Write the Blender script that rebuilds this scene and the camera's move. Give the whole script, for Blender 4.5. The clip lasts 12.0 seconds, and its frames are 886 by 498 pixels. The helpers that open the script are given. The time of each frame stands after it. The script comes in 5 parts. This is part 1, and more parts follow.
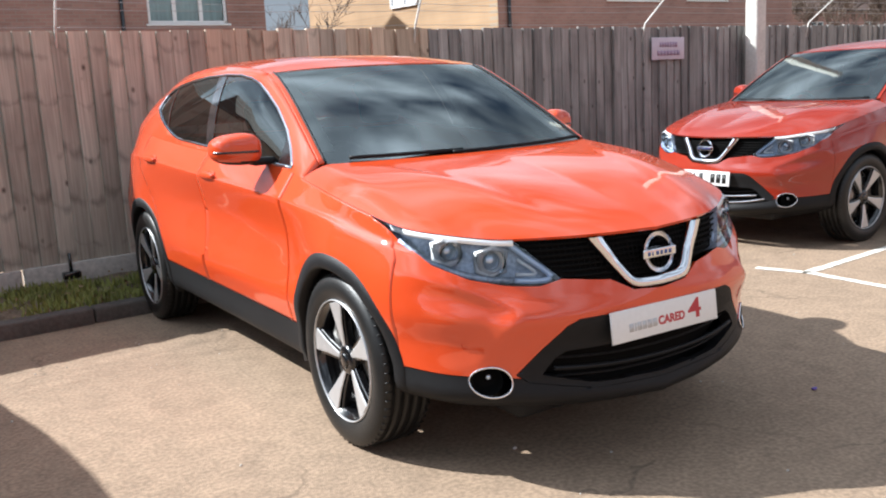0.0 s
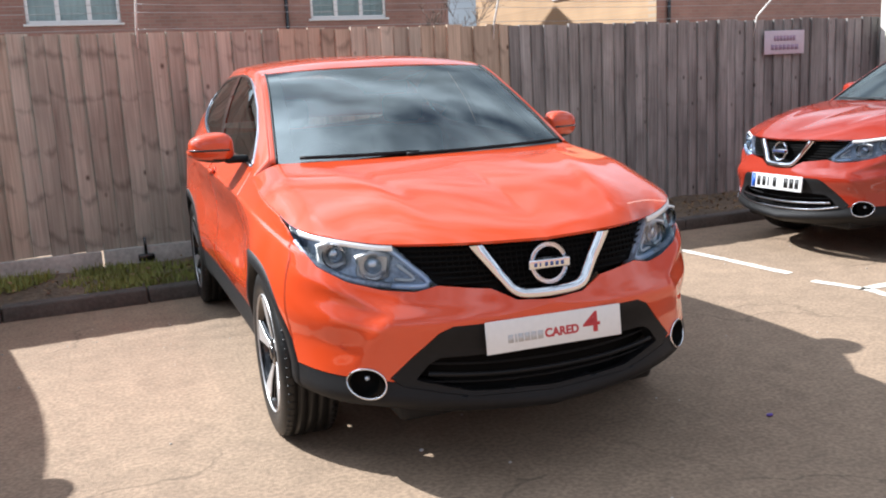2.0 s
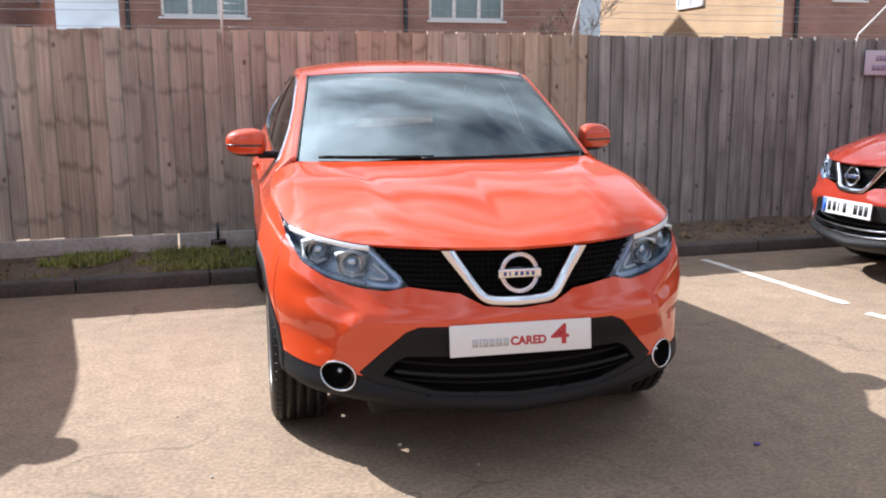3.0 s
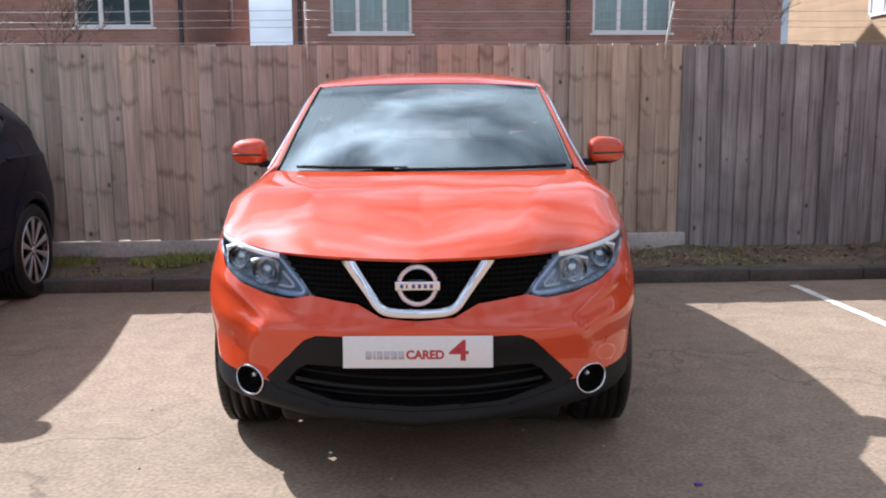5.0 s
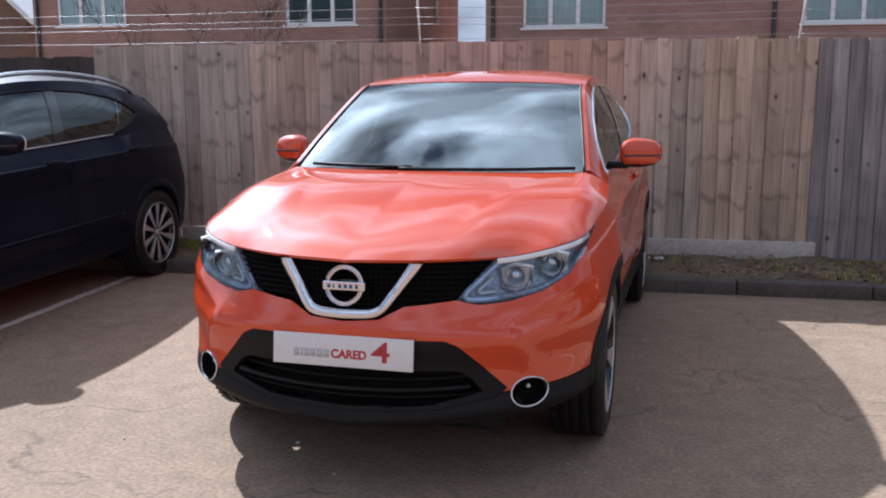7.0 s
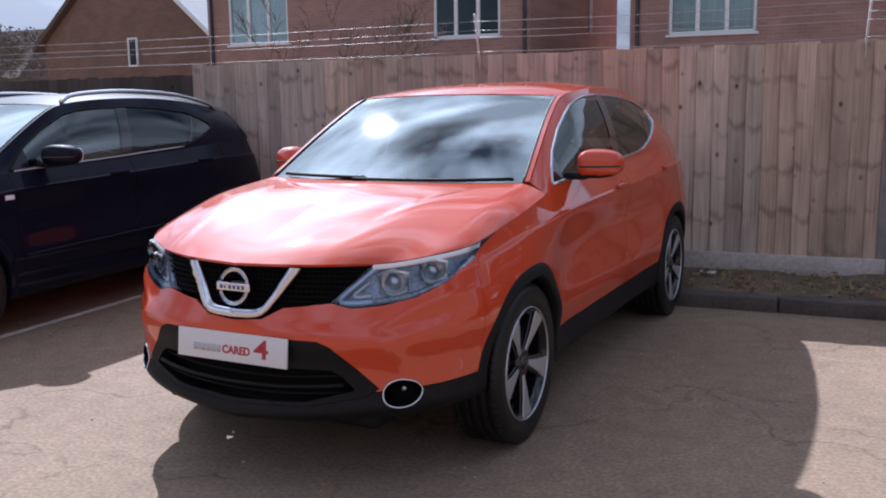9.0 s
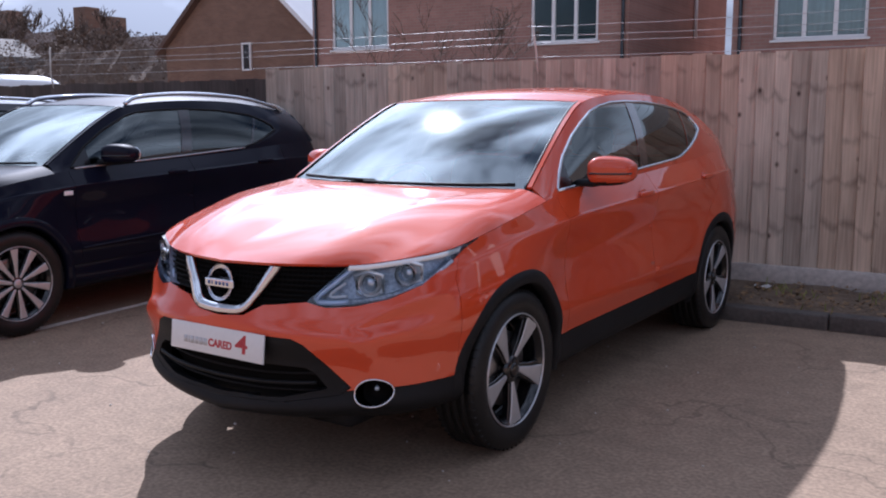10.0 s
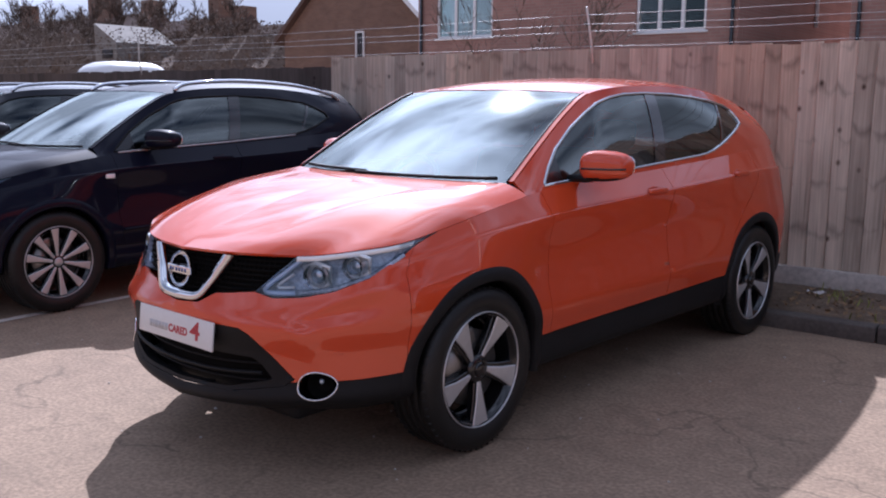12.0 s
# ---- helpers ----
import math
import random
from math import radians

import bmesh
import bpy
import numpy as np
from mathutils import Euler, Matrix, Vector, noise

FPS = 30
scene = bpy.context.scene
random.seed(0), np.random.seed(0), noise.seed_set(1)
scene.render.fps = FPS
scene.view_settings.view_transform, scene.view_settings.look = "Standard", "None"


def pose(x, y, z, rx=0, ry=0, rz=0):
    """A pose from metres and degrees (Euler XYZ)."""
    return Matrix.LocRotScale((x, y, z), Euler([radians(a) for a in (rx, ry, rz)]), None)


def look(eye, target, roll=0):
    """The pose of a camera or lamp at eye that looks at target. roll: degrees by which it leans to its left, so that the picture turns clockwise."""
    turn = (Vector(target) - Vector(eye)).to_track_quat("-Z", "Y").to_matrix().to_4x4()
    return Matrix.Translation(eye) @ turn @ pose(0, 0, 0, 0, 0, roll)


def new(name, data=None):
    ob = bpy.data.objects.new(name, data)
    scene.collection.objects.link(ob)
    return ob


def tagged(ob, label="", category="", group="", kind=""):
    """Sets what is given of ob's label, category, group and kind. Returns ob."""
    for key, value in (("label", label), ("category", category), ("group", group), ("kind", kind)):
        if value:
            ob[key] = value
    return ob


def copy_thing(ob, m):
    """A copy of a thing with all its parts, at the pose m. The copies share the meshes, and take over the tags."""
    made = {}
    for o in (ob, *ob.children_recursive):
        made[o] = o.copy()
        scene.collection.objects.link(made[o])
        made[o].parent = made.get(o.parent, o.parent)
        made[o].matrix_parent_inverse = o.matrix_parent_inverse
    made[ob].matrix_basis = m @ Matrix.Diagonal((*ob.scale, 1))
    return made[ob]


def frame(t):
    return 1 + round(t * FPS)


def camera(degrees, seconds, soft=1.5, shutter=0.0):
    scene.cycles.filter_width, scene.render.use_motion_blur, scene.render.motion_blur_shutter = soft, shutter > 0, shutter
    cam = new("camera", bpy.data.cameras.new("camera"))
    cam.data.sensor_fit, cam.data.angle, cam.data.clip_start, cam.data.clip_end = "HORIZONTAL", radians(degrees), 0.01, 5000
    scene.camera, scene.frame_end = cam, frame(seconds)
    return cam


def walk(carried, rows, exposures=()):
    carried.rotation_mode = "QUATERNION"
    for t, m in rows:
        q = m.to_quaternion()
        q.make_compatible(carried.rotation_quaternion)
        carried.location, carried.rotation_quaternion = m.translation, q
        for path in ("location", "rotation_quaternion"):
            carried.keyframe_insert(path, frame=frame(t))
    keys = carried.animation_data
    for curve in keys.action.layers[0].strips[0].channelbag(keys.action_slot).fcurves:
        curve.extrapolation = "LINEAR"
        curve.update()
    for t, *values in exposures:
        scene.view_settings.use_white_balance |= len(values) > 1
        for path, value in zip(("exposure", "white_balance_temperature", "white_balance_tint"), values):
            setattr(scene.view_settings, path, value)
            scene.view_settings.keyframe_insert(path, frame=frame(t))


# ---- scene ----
cam = camera(52.1, 12.0, soft=2.0)
PATH = [
    (0, (-2.317, -3.097, 1.399), (-1.266, -1.434, 1.034), -2.9),
    (0.5, (-2.108, -3.221, 1.402), (-1.126, -1.517, 1.038), -2.9),
    (1, (-1.882, -3.391, 1.409), (-0.982, -1.644, 1.039), -4.3),
    (1.5, (-1.651, -3.574, 1.412), (-0.859, -1.775, 1.043), -3.4),
    (2, (-1.396, -3.605, 1.404), (-0.719, -1.759, 1.039), -2.8),
    (2.5, (-1.171, -3.717, 1.411), (-0.606, -1.833, 1.049), -2.5),
    (3, (-0.926, -3.855, 1.416), (-0.509, -1.931, 1.063), -0.3),
    (4.8, (0.011, -3.942, 1.407), (0.047, -1.972, 1.064), -0.2),
    (5, (0.114, -3.927, 1.395), (0.098, -1.953, 1.075), -0.4),
    (5.5, (0.349, -3.881, 1.418), (0.205, -1.917, 1.066), -1.1),
    (6, (0.647, -3.896, 1.415), (0.384, -1.942, 1.076), -0.6),
    (6.5, (0.882, -3.851, 1.402), (0.516, -1.914, 1.063), -0.1),
    (7, (1.132, -3.754, 1.42), (0.623, -1.849, 1.087), -0.1),
    (7.2, (1.253, -3.743, 1.398), (0.692, -1.85, 1.073), -1.4),
    (9, (2.227, -3.496, 1.427), (1.334, -1.733, 1.118), -0.8),
    (9.5, (2.497, -3.433, 1.432), (1.49, -1.731, 1.132), -0.3),
    (10, (2.675, -3.26, 1.421), (1.57, -1.62, 1.125), -0.2),
    (10.5, (2.841, -3.126, 1.427), (1.668, -1.534, 1.126), -1.0),
    (11, (3.05, -3.025, 1.428), (1.801, -1.494, 1.12), 0.1),
    (11.5, (3.116, -2.893, 1.427), (1.825, -1.395, 1.123), 0.3),
    (12, (3.118, -2.795, 1.428), (1.806, -1.32, 1.108), 0.5),
]
EXPOSURES = [(0.0, 0.88, 5720, 6), (3.0, 0.94, 5650, 8), (5.0, 0.80, 5430, 9), (6.0, 0.62, 5430, 9), (7.0, 0.49, 5330, 11), (9.0, 0.32, 5270, 16), (10.0, 0.35, 5260, 19), (12.0, 0.38, 5260, 21)]
walk(cam, [(t, look(eye, target, roll)) for t, eye, target, roll in PATH], EXPOSURES)
from mathutils.bvhtree import BVHTree

SUN_DIR = Vector((-0.89, 0.845, 1.0)).normalized()
sun = new("sun", bpy.data.lights.new("sun", "SUN"))
sun.data.energy, sun.data.angle, sun.data.color = 5.6, radians(0.6), (1.0, 0.93, 0.84)
sun.matrix_world = look((0, 0, 30), Vector((0, 0, 30)) - SUN_DIR)
world = bpy.data.worlds.new("sky")
scene.world = world
world.use_nodes = True
wn, wl = world.node_tree.nodes, world.node_tree.links
sky = wn.new("ShaderNodeTexSky")
sky.sky_type, sky.sun_disc = "NISHITA", False
sky.sun_elevation = math.asin(SUN_DIR.z)
sky.sun_rotation = math.atan2(SUN_DIR.x, SUN_DIR.y)
wcoord = wn.new("ShaderNodeTexCoord")
wmap = wn.new("ShaderNodeMapping")
wmap.inputs["Scale"].default_value, wmap.inputs["Location"].default_value = (1.0, 1.0, 1.8), (3.1, 1.7, 0.4)
wnoise = wn.new("ShaderNodeTexNoise")
wnoise.inputs["Scale"].default_value, wnoise.inputs["Detail"].default_value = 2.6, 7
wramp = wn.new("ShaderNodeValToRGB")
wramp.color_ramp.elements[0].position, wramp.color_ramp.elements[1].position = 0.34, 0.52
wmix = wn.new("ShaderNodeMixRGB")
toward = wn.new("ShaderNodeVectorMath")
toward.operation = "DOT_PRODUCT"
toward.inputs[1].default_value = SUN_DIR
lit = wn.new("ShaderNodeMapRange")
lit.interpolation_type = "SMOOTHSTEP"
lit.inputs["From Min"].default_value, lit.inputs["From Max"].default_value = 0.68, 1.0
lit.inputs["To Min"].default_value, lit.inputs["To Max"].default_value = 1.45, 4.6
bright = wn.new("ShaderNodeVectorMath")
bright.operation = "SCALE"
bright.inputs[0].default_value = (10.5, 10.8, 11.4)
wl.new(wcoord.outputs["Generated"], toward.inputs[0])
wl.new(toward.outputs["Value"], lit.inputs["Value"])
heap = wn.new("ShaderNodeTexNoise")
heap.inputs["Scale"].default_value, heap.inputs["Detail"].default_value = 3.2, 5
body_of = wn.new("ShaderNodeMapRange")
body_of.inputs["From Min"].default_value, body_of.inputs["From Max"].default_value = 0.39, 0.65
body_of.inputs["To Min"].default_value, body_of.inputs["To Max"].default_value = 0.62, 1.9
shaded = wn.new("ShaderNodeMath")
shaded.operation = "MULTIPLY"
wl.new(wmap.outputs[0], heap.inputs["Vector"])
wl.new(heap.outputs["Fac"], body_of.inputs["Value"])
wl.new(lit.outputs[0], shaded.inputs[0])
wl.new(body_of.outputs[0], shaded.inputs[1])
wl.new(shaded.outputs[0], bright.inputs["Scale"])
wl.new(bright.outputs[0], wmix.inputs[2])
wl.new(wcoord.outputs["Generated"], wmap.inputs[0])
wl.new(wmap.outputs[0], wnoise.inputs["Vector"])
wl.new(wnoise.outputs["Fac"], wramp.inputs[0])
# bright haze low under the sun
wsep = wn.new("ShaderNodeSeparateXYZ")
low = wn.new("ShaderNodeMapRange")
low.inputs["From Min"].default_value, low.inputs["From Max"].default_value = 0.44, 0.12
near_sun = wn.new("ShaderNodeMapRange")
near_sun.inputs["From Min"].default_value, near_sun.inputs["From Max"].default_value = 0.25, 0.6
haze = wn.new("ShaderNodeMath")
haze.operation = "MULTIPLY"
cover = wn.new("ShaderNodeMath")
cover.operation = "MAXIMUM"
wl.new(wcoord.outputs["Generated"], wsep.inputs[0])
wl.new(wsep.outputs["Z"], low.inputs["Value"])
wl.new(toward.outputs["Value"], near_sun.inputs["Value"])
wl.new(low.outputs[0], haze.inputs[0])
wl.new(near_sun.outputs[0], haze.inputs[1])
wl.new(wramp.outputs[0], cover.inputs[0])
wl.new(haze.outputs[0], cover.inputs[1])
wl.new(cover.outputs[0], wmix.inputs[0])
wl.new(sky.outputs[0], wmix.inputs[1])
wl.new(wmix.outputs[0], wn["Background"].inputs[0])
wn["Background"].inputs[1].default_value = 0.0245

# ---- materials ----


def material(name, color, rough=0.6, metal=0.0, vary=0.0, scale=8.0, bump=0.0, bump_scale=60.0, coat=0.0, per_piece=0.0, spec=0.5, second=None, stretch=(1, 1, 1)):
    """A surface with colour variation at two scales, fine relief and, for repeated pieces, a shift of tone from piece to piece."""
    m = bpy.data.materials.new(name)
    m.use_nodes = True
    n, l = m.node_tree.nodes, m.node_tree.links
    p = n["Principled BSDF"]
    p.inputs["Base Color"].default_value = (*color, 1)
    p.inputs["Roughness"].default_value, p.inputs["Metallic"].default_value = rough, metal
    p.inputs["Coat Weight"].default_value, p.inputs["Coat Roughness"].default_value = coat, 0.03
    p.inputs["Specular IOR Level"].default_value = spec
    tc = n.new("ShaderNodeTexCoord")
    mp = n.new("ShaderNodeMapping")
    mp.inputs["Scale"].default_value = stretch
    l.new(tc.outputs["Object"], mp.inputs[0])
    out = None
    if vary or second or per_piece:
        a = n.new("ShaderNodeTexNoise")
        a.inputs["Scale"].default_value, a.inputs["Detail"].default_value = scale, 6
        b = n.new("ShaderNodeTexNoise")
        b.inputs["Scale"].default_value, b.inputs["Detail"].default_value = scale * 9, 4
        add = n.new("ShaderNodeMath")
        add.operation = "ADD"
        for k, t in enumerate((a, b)):
            l.new(mp.outputs[0], t.inputs["Vector"])
            l.new(t.outputs["Fac"], add.inputs[k])
        rng = n.new("ShaderNodeMapRange")
        rng.inputs["From Min"].default_value, rng.inputs["From Max"].default_value = 0.7, 1.3
        l.new(add.outputs[0], rng.inputs["Value"])
        mix = n.new("ShaderNodeMixRGB")
        dark = second if second else tuple(c * (1 - vary) for c in color)
        lite = color if second else tuple(min(1, c * (1 + vary * 0.7)) for c in color)
        mix.inputs[1].default_value, mix.inputs[2].default_value = (*dark, 1), (*lite, 1)
        l.new(rng.outputs[0], mix.inputs[0])
        out = mix.outputs[0]
        if per_piece:
            info = n.new("ShaderNodeObjectInfo")
            pr = n.new("ShaderNodeMapRange")
            pr.inputs["To Min"].default_value, pr.inputs["To Max"].default_value = 1 - per_piece, 1 + per_piece
            l.new(info.outputs["Random"], pr.inputs["Value"])
            hsv = n.new("ShaderNodeHueSaturation")
            l.new(pr.outputs[0], hsv.inputs["Value"])
            l.new(out, hsv.inputs["Color"])
            out = hsv.outputs[0]
        l.new(out, p.inputs["Base Color"])
    if bump:
        t = n.new("ShaderNodeTexNoise")
        t.inputs["Scale"].default_value, t.inputs["Detail"].default_value = bump_scale, 5
        l.new(mp.outputs[0], t.inputs["Vector"])
        bp = n.new("ShaderNodeBump")
        bp.inputs["Strength"].default_value, bp.inputs["Distance"].default_value = 1.0, bump
        l.new(t.outputs["Fac"], bp.inputs["Height"])
        l.new(bp.outputs[0], p.inputs["Normal"])
    return m


def glass(name, tint, gloss=1.0, ior=1.6, rough=0.03):
    """A pane: clear with a tint, and a mirror's gloss by Fresnel."""
    m = bpy.data.materials.new(name)
    m.use_nodes = True
    n, l = m.node_tree.nodes, m.node_tree.links
    n.remove(n["Principled BSDF"])
    tr, gl, fr, mx = n.new("ShaderNodeBsdfTransparent"), n.new("ShaderNodeBsdfGlossy"), n.new("ShaderNodeFresnel"), n.new("ShaderNodeMixShader")
    tr.inputs[0].default_value = (*tint, 1)
    gl.inputs["Color"].default_value, gl.inputs["Roughness"].default_value = (0.92 * gloss, gloss, 0.97 * gloss, 1), rough
    fr.inputs[0].default_value = ior
    l.new(fr.outputs[0], mx.inputs[0])
    l.new(tr.outputs[0], mx.inputs[1])
    l.new(gl.outputs[0], mx.inputs[2])
    l.new(mx.outputs[0], n["Material Output"].inputs[0])
    return m


def car_paint(name, color, coat=0.85, ior=1.58):
    m = material(name, color, rough=0.5, metal=0.0, coat=coat, spec=0.05)
    n, l = m.node_tree.nodes, m.node_tree.links
    p = n["Principled BSDF"]
    p.inputs["Coat IOR"].default_value = ior
    fl = n.new("ShaderNodeTexNoise")
    fl.inputs["Scale"].default_value = 900
    tc = n.new("ShaderNodeTexCoord")
    l.new(tc.outputs["Object"], fl.inputs["Vector"])
    r = n.new("ShaderNodeMapRange")
    r.inputs["To Min"].default_value, r.inputs["To Max"].default_value = 0.45, 0.6
    l.new(fl.outputs["Fac"], r.inputs["Value"])
    l.new(r.outputs[0], p.inputs["Roughness"])
    return m


ORANGE = car_paint("orange_paint", (0.60, 0.064, 0.013), 1.0, 1.66)
RED = car_paint("red_paint", (0.28, 0.024, 0.009), 1.0, 1.6)
NAVY = car_paint("navy_paint", (0.005, 0.006, 0.016), 0.32, 1.45)
GREY = car_paint("grey_paint", (0.03, 0.03, 0.035))
CLADDING = material("black_plastic", (0.009, 0.009, 0.010), 0.55, spec=0.22, vary=0.2, scale=4, bump=0.0004, bump_scale=900)
GLOSS_BLACK = material("gloss_black", (0.006, 0.006, 0.007), 0.2, coat=0.5)
CHROME = material("chrome", (0.74, 0.75, 0.78), 0.035, 1.0)
ALLOY = material("machined_alloy", (0.55, 0.55, 0.56), 0.35, 0.6, vary=0.08, scale=30)
RUBBER = material("tyre_rubber", (0.010, 0.010, 0.010), 0.42, spec=0.36, vary=0.35, scale=12, bump=0.0006, bump_scale=300)
DISC = material("brake_disc", (0.25, 0.24, 0.23), 0.4, 0.9, vary=0.2, scale=20)
CABIN = material("cabin_plastic", (0.02, 0.02, 0.022), 0.7, vary=0.2, scale=10)
CLOTH = material("seat_cloth", (0.03, 0.03, 0.032), 0.9, vary=0.25, scale=30, bump=0.0008, bump_scale=500)
GLASS = glass("windscreen_glass", (0.62, 0.70, 0.68), ior=3.7, rough=0.055)
TINT = glass("privacy_glass", (0.10, 0.10, 0.11), ior=1.8)
DOOR_GLASS = glass("door_glass", (0.34, 0.37, 0.38), ior=2.3)
PILLAR_BLACK = material("pillar_black", (0.02, 0.02, 0.022), 0.12, coat=1.0)
LENS = glass("lamp_lens", (0.94, 0.97, 1.0), ior=1.55)
LAMP_DARK = material("lamp_housing", (0.40, 0.46, 0.58), 0.24, 0.2, vary=0.5, scale=9)
LAMP_WHITE = material("lamp_white", (0.86, 0.88, 0.90), 0.25, 0.1)
PLATE_WHITE = material("plate_white", (0.72, 0.72, 0.72), 0.35, vary=0.04, scale=6)
PALE_TRIM = material("pale_cabin_trim", (0.62, 0.62, 0.60), 0.8, vary=0.05, scale=9)
PRINT_RED = material("print_red", (0.42, 0.03, 0.04), 0.5)
PRINT_BLACK = material("print_black", (0.01, 0.01, 0.01), 0.5)
PRINT_BLUE = material("print_blue", (0.02, 0.09, 0.45), 0.4)

# ---- mesh helpers ----


def part(name, bm, mat, parent=None, label="", smooth=True):
    me = bpy.data.meshes.new(name)
    bm.normal_update()
    bm.to_mesh(me)
    bm.free()
    me.materials.append(mat)
    if smooth:
        me.shade_smooth()
    ob = new(name, me)
    ob.parent = parent
    return tagged(ob, label)


def thing(name, label, category, group="", at=None):
    ob = new(name)
    if at is not None:
        ob.matrix_basis = at
    return tagged(ob, label, category, group)


def box(bm, x0, x1, y0, y1, z0, z1, bevel=0.0, m=None):
    r = bmesh.ops.create_cube(bm, size=1)
    vs = r["verts"]
    for v in vs:
        v.co = Vector((x0 + (v.co.x + 0.5) * (x1 - x0), y0 + (v.co.y + 0.5) * (y1 - y0), z0 + (v.co.z + 0.5) * (z1 - z0)))
    if bevel:
        es = list({e for v in vs for e in v.link_edges})
        out = bmesh.ops.bevel(bm, geom=es, offset=bevel, segments=2, affect="EDGES", profile=0.5)
        vs = list({v for f in out["faces"] for v in f.verts} | {v for v in vs if v.is_valid})
    if m is not None:
        bmesh.ops.transform(bm, matrix=m, verts=vs)
    return bm


def made(fn, *args, **kw):
    bm = bmesh.new()
    fn(bm, *args, **kw)
    return bm


def lathe(bm, profile, n=48, axis="x", m=None):
    """Turn a profile of (along, radius) round an axis."""
    rings = []
    for i in range(n):
        a = 2 * math.pi * i / n
        rings.append([bm.verts.new((p, r * math.sin(a), r * math.cos(a))) for p, r in profile])
    fs = []
    for i in range(n):
        A, B = rings[i], rings[(i + 1) % n]
        for j in range(len(profile) - 1):
            fs.append(bm.faces.new((A[j], A[j + 1], B[j + 1], B[j])))
    vs = [v for r in rings for v in r]
    if axis == "y":
        bmesh.ops.transform(bm, matrix=pose(0, 0, 0, 0, 0, -90), verts=vs)
    if axis == "z":
        bmesh.ops.transform(bm, matrix=pose(0, 0, 0, 0, -90, 0), verts=vs)
    if m is not None:
        bmesh.ops.transform(bm, matrix=m, verts=vs)
    bmesh.ops.recalc_face_normals(bm, faces=fs)
    return bm


def tube(bm, pts, r, n=8, closed=False):
    """A round bar along points."""
    pts = [Vector(p) for p in pts]
    rings = []
    k = len(pts)
    for i, p in enumerate(pts):
        a = pts[(i - 1) % k] if closed or i else p
        b = pts[(i + 1) % k] if closed or i < k - 1 else p
        d = (b - a).normalized()
        side = d.cross(Vector((0, 0, 1)))
        side = side.normalized() if side.length > 1e-4 else Vector((1, 0, 0))
        up = side.cross(d)
        rr = r[i] if isinstance(r, (list, tuple)) else r
        rings.append([bm.verts.new(p + side * rr * math.cos(2 * math.pi * j / n) + up * rr * math.sin(2 * math.pi * j / n)) for j in range(n)])
    for i in range(k if closed else k - 1):
        A, B = rings[i], rings[(i + 1) % k]
        for j in range(n):
            bm.faces.new((A[j], A[(j + 1) % n], B[(j + 1) % n], B[j]))
    if not closed:
        bm.faces.new(rings[0][::-1])
        bm.faces.new(rings[-1])
    return bm


def smooth_curve(rows, n):
    """Catmull-Rom through the rows of an array, n steps between rows."""
    a = np.array(rows, dtype=float)
    ext = np.concatenate([[2 * a[0] - a[1]], a, [2 * a[-1] - a[-2]]])
    out = []
    for i in range(len(a) - 1):
        p0, p1, p2, p3 = ext[i:i + 4]
        for k in range(n):
            t = k / n
            out.append(0.5 * (2 * p1 + (p2 - p0) * t + (2 * p0 - 5 * p1 + 4 * p2 - p3) * t * t + (3 * p1 - p0 - 3 * p2 + p3) * t ** 3))
    out.append(a[-1])
    return np.array(out)


def sheet(bm, grid):
    vs = [[bm.verts.new(p) for p in row] for row in grid]
    for i in range(len(vs) - 1):
        for j in range(len(vs[0]) - 1):
            bm.faces.new((vs[i][j], vs[i][j + 1], vs[i + 1][j + 1], vs[i + 1][j]))
    return bm


def inside(p, poly):
    x, y = p
    odd = False
    for (x1, y1), (x2, y2) in zip(poly, poly[1:] + poly[:1]):
        if (y1 > y) != (y2 > y) and x < (x2 - x1) * (y - y1) / (y2 - y1) + x1:
            odd = not odd
    return odd


def carve(bm, poly, axis, where):
    """Cut the outline poly, seen along an axis, out of the sheet; returns the piece as a bmesh of its own."""
    ia, ib = (1, 2) if axis == "x" else (0, 2)
    poly = [tuple(p) for p in poly]
    for (a0, b0), (a1, b1) in zip(poly, poly[1:] + poly[:1]):
        lo, hi = (min(a0, a1) - 1e-4, min(b0, b1) - 1e-4), (max(a0, a1) + 1e-4, max(b0, b1) + 1e-4)
        geom = set()
        for f in bm.faces:
            if not where(f.calc_center_median()):
                continue
            A = [v.co[ia] for v in f.verts]
            B = [v.co[ib] for v in f.verts]
            if max(A) < lo[0] or min(A) > hi[0] or max(B) < lo[1] or min(B) > hi[1]:
                continue
            geom.add(f)
            geom.update(f.edges)
            geom.update(f.verts)
        if not geom:
            continue
        co, no = Vector((0, 0, 0)), Vector((0, 0, 0))
        co[ia], co[ib] = a0, b0
        no[ia], no[ib] = b1 - b0, a0 - a1
        bmesh.ops.bisect_plane(bm, geom=list(geom), dist=1e-5, plane_co=co, plane_no=no)
    got = []
    for f in bm.faces:
        c = f.calc_center_median()
        if where(c) and inside((c[ia], c[ib]), poly):
            got.append(f)
    return lift(bm, got)


def lift(bm, faces):
    piece = bmesh.new()
    table = {}
    for f in faces:
        for v in f.verts:
            if v not in table:
                table[v] = piece.verts.new(v.co)
        piece.faces.new([table[v] for v in f.verts])
    bmesh.ops.delete(bm, geom=faces, context="FACES")
    piece.normal_update()
    return piece


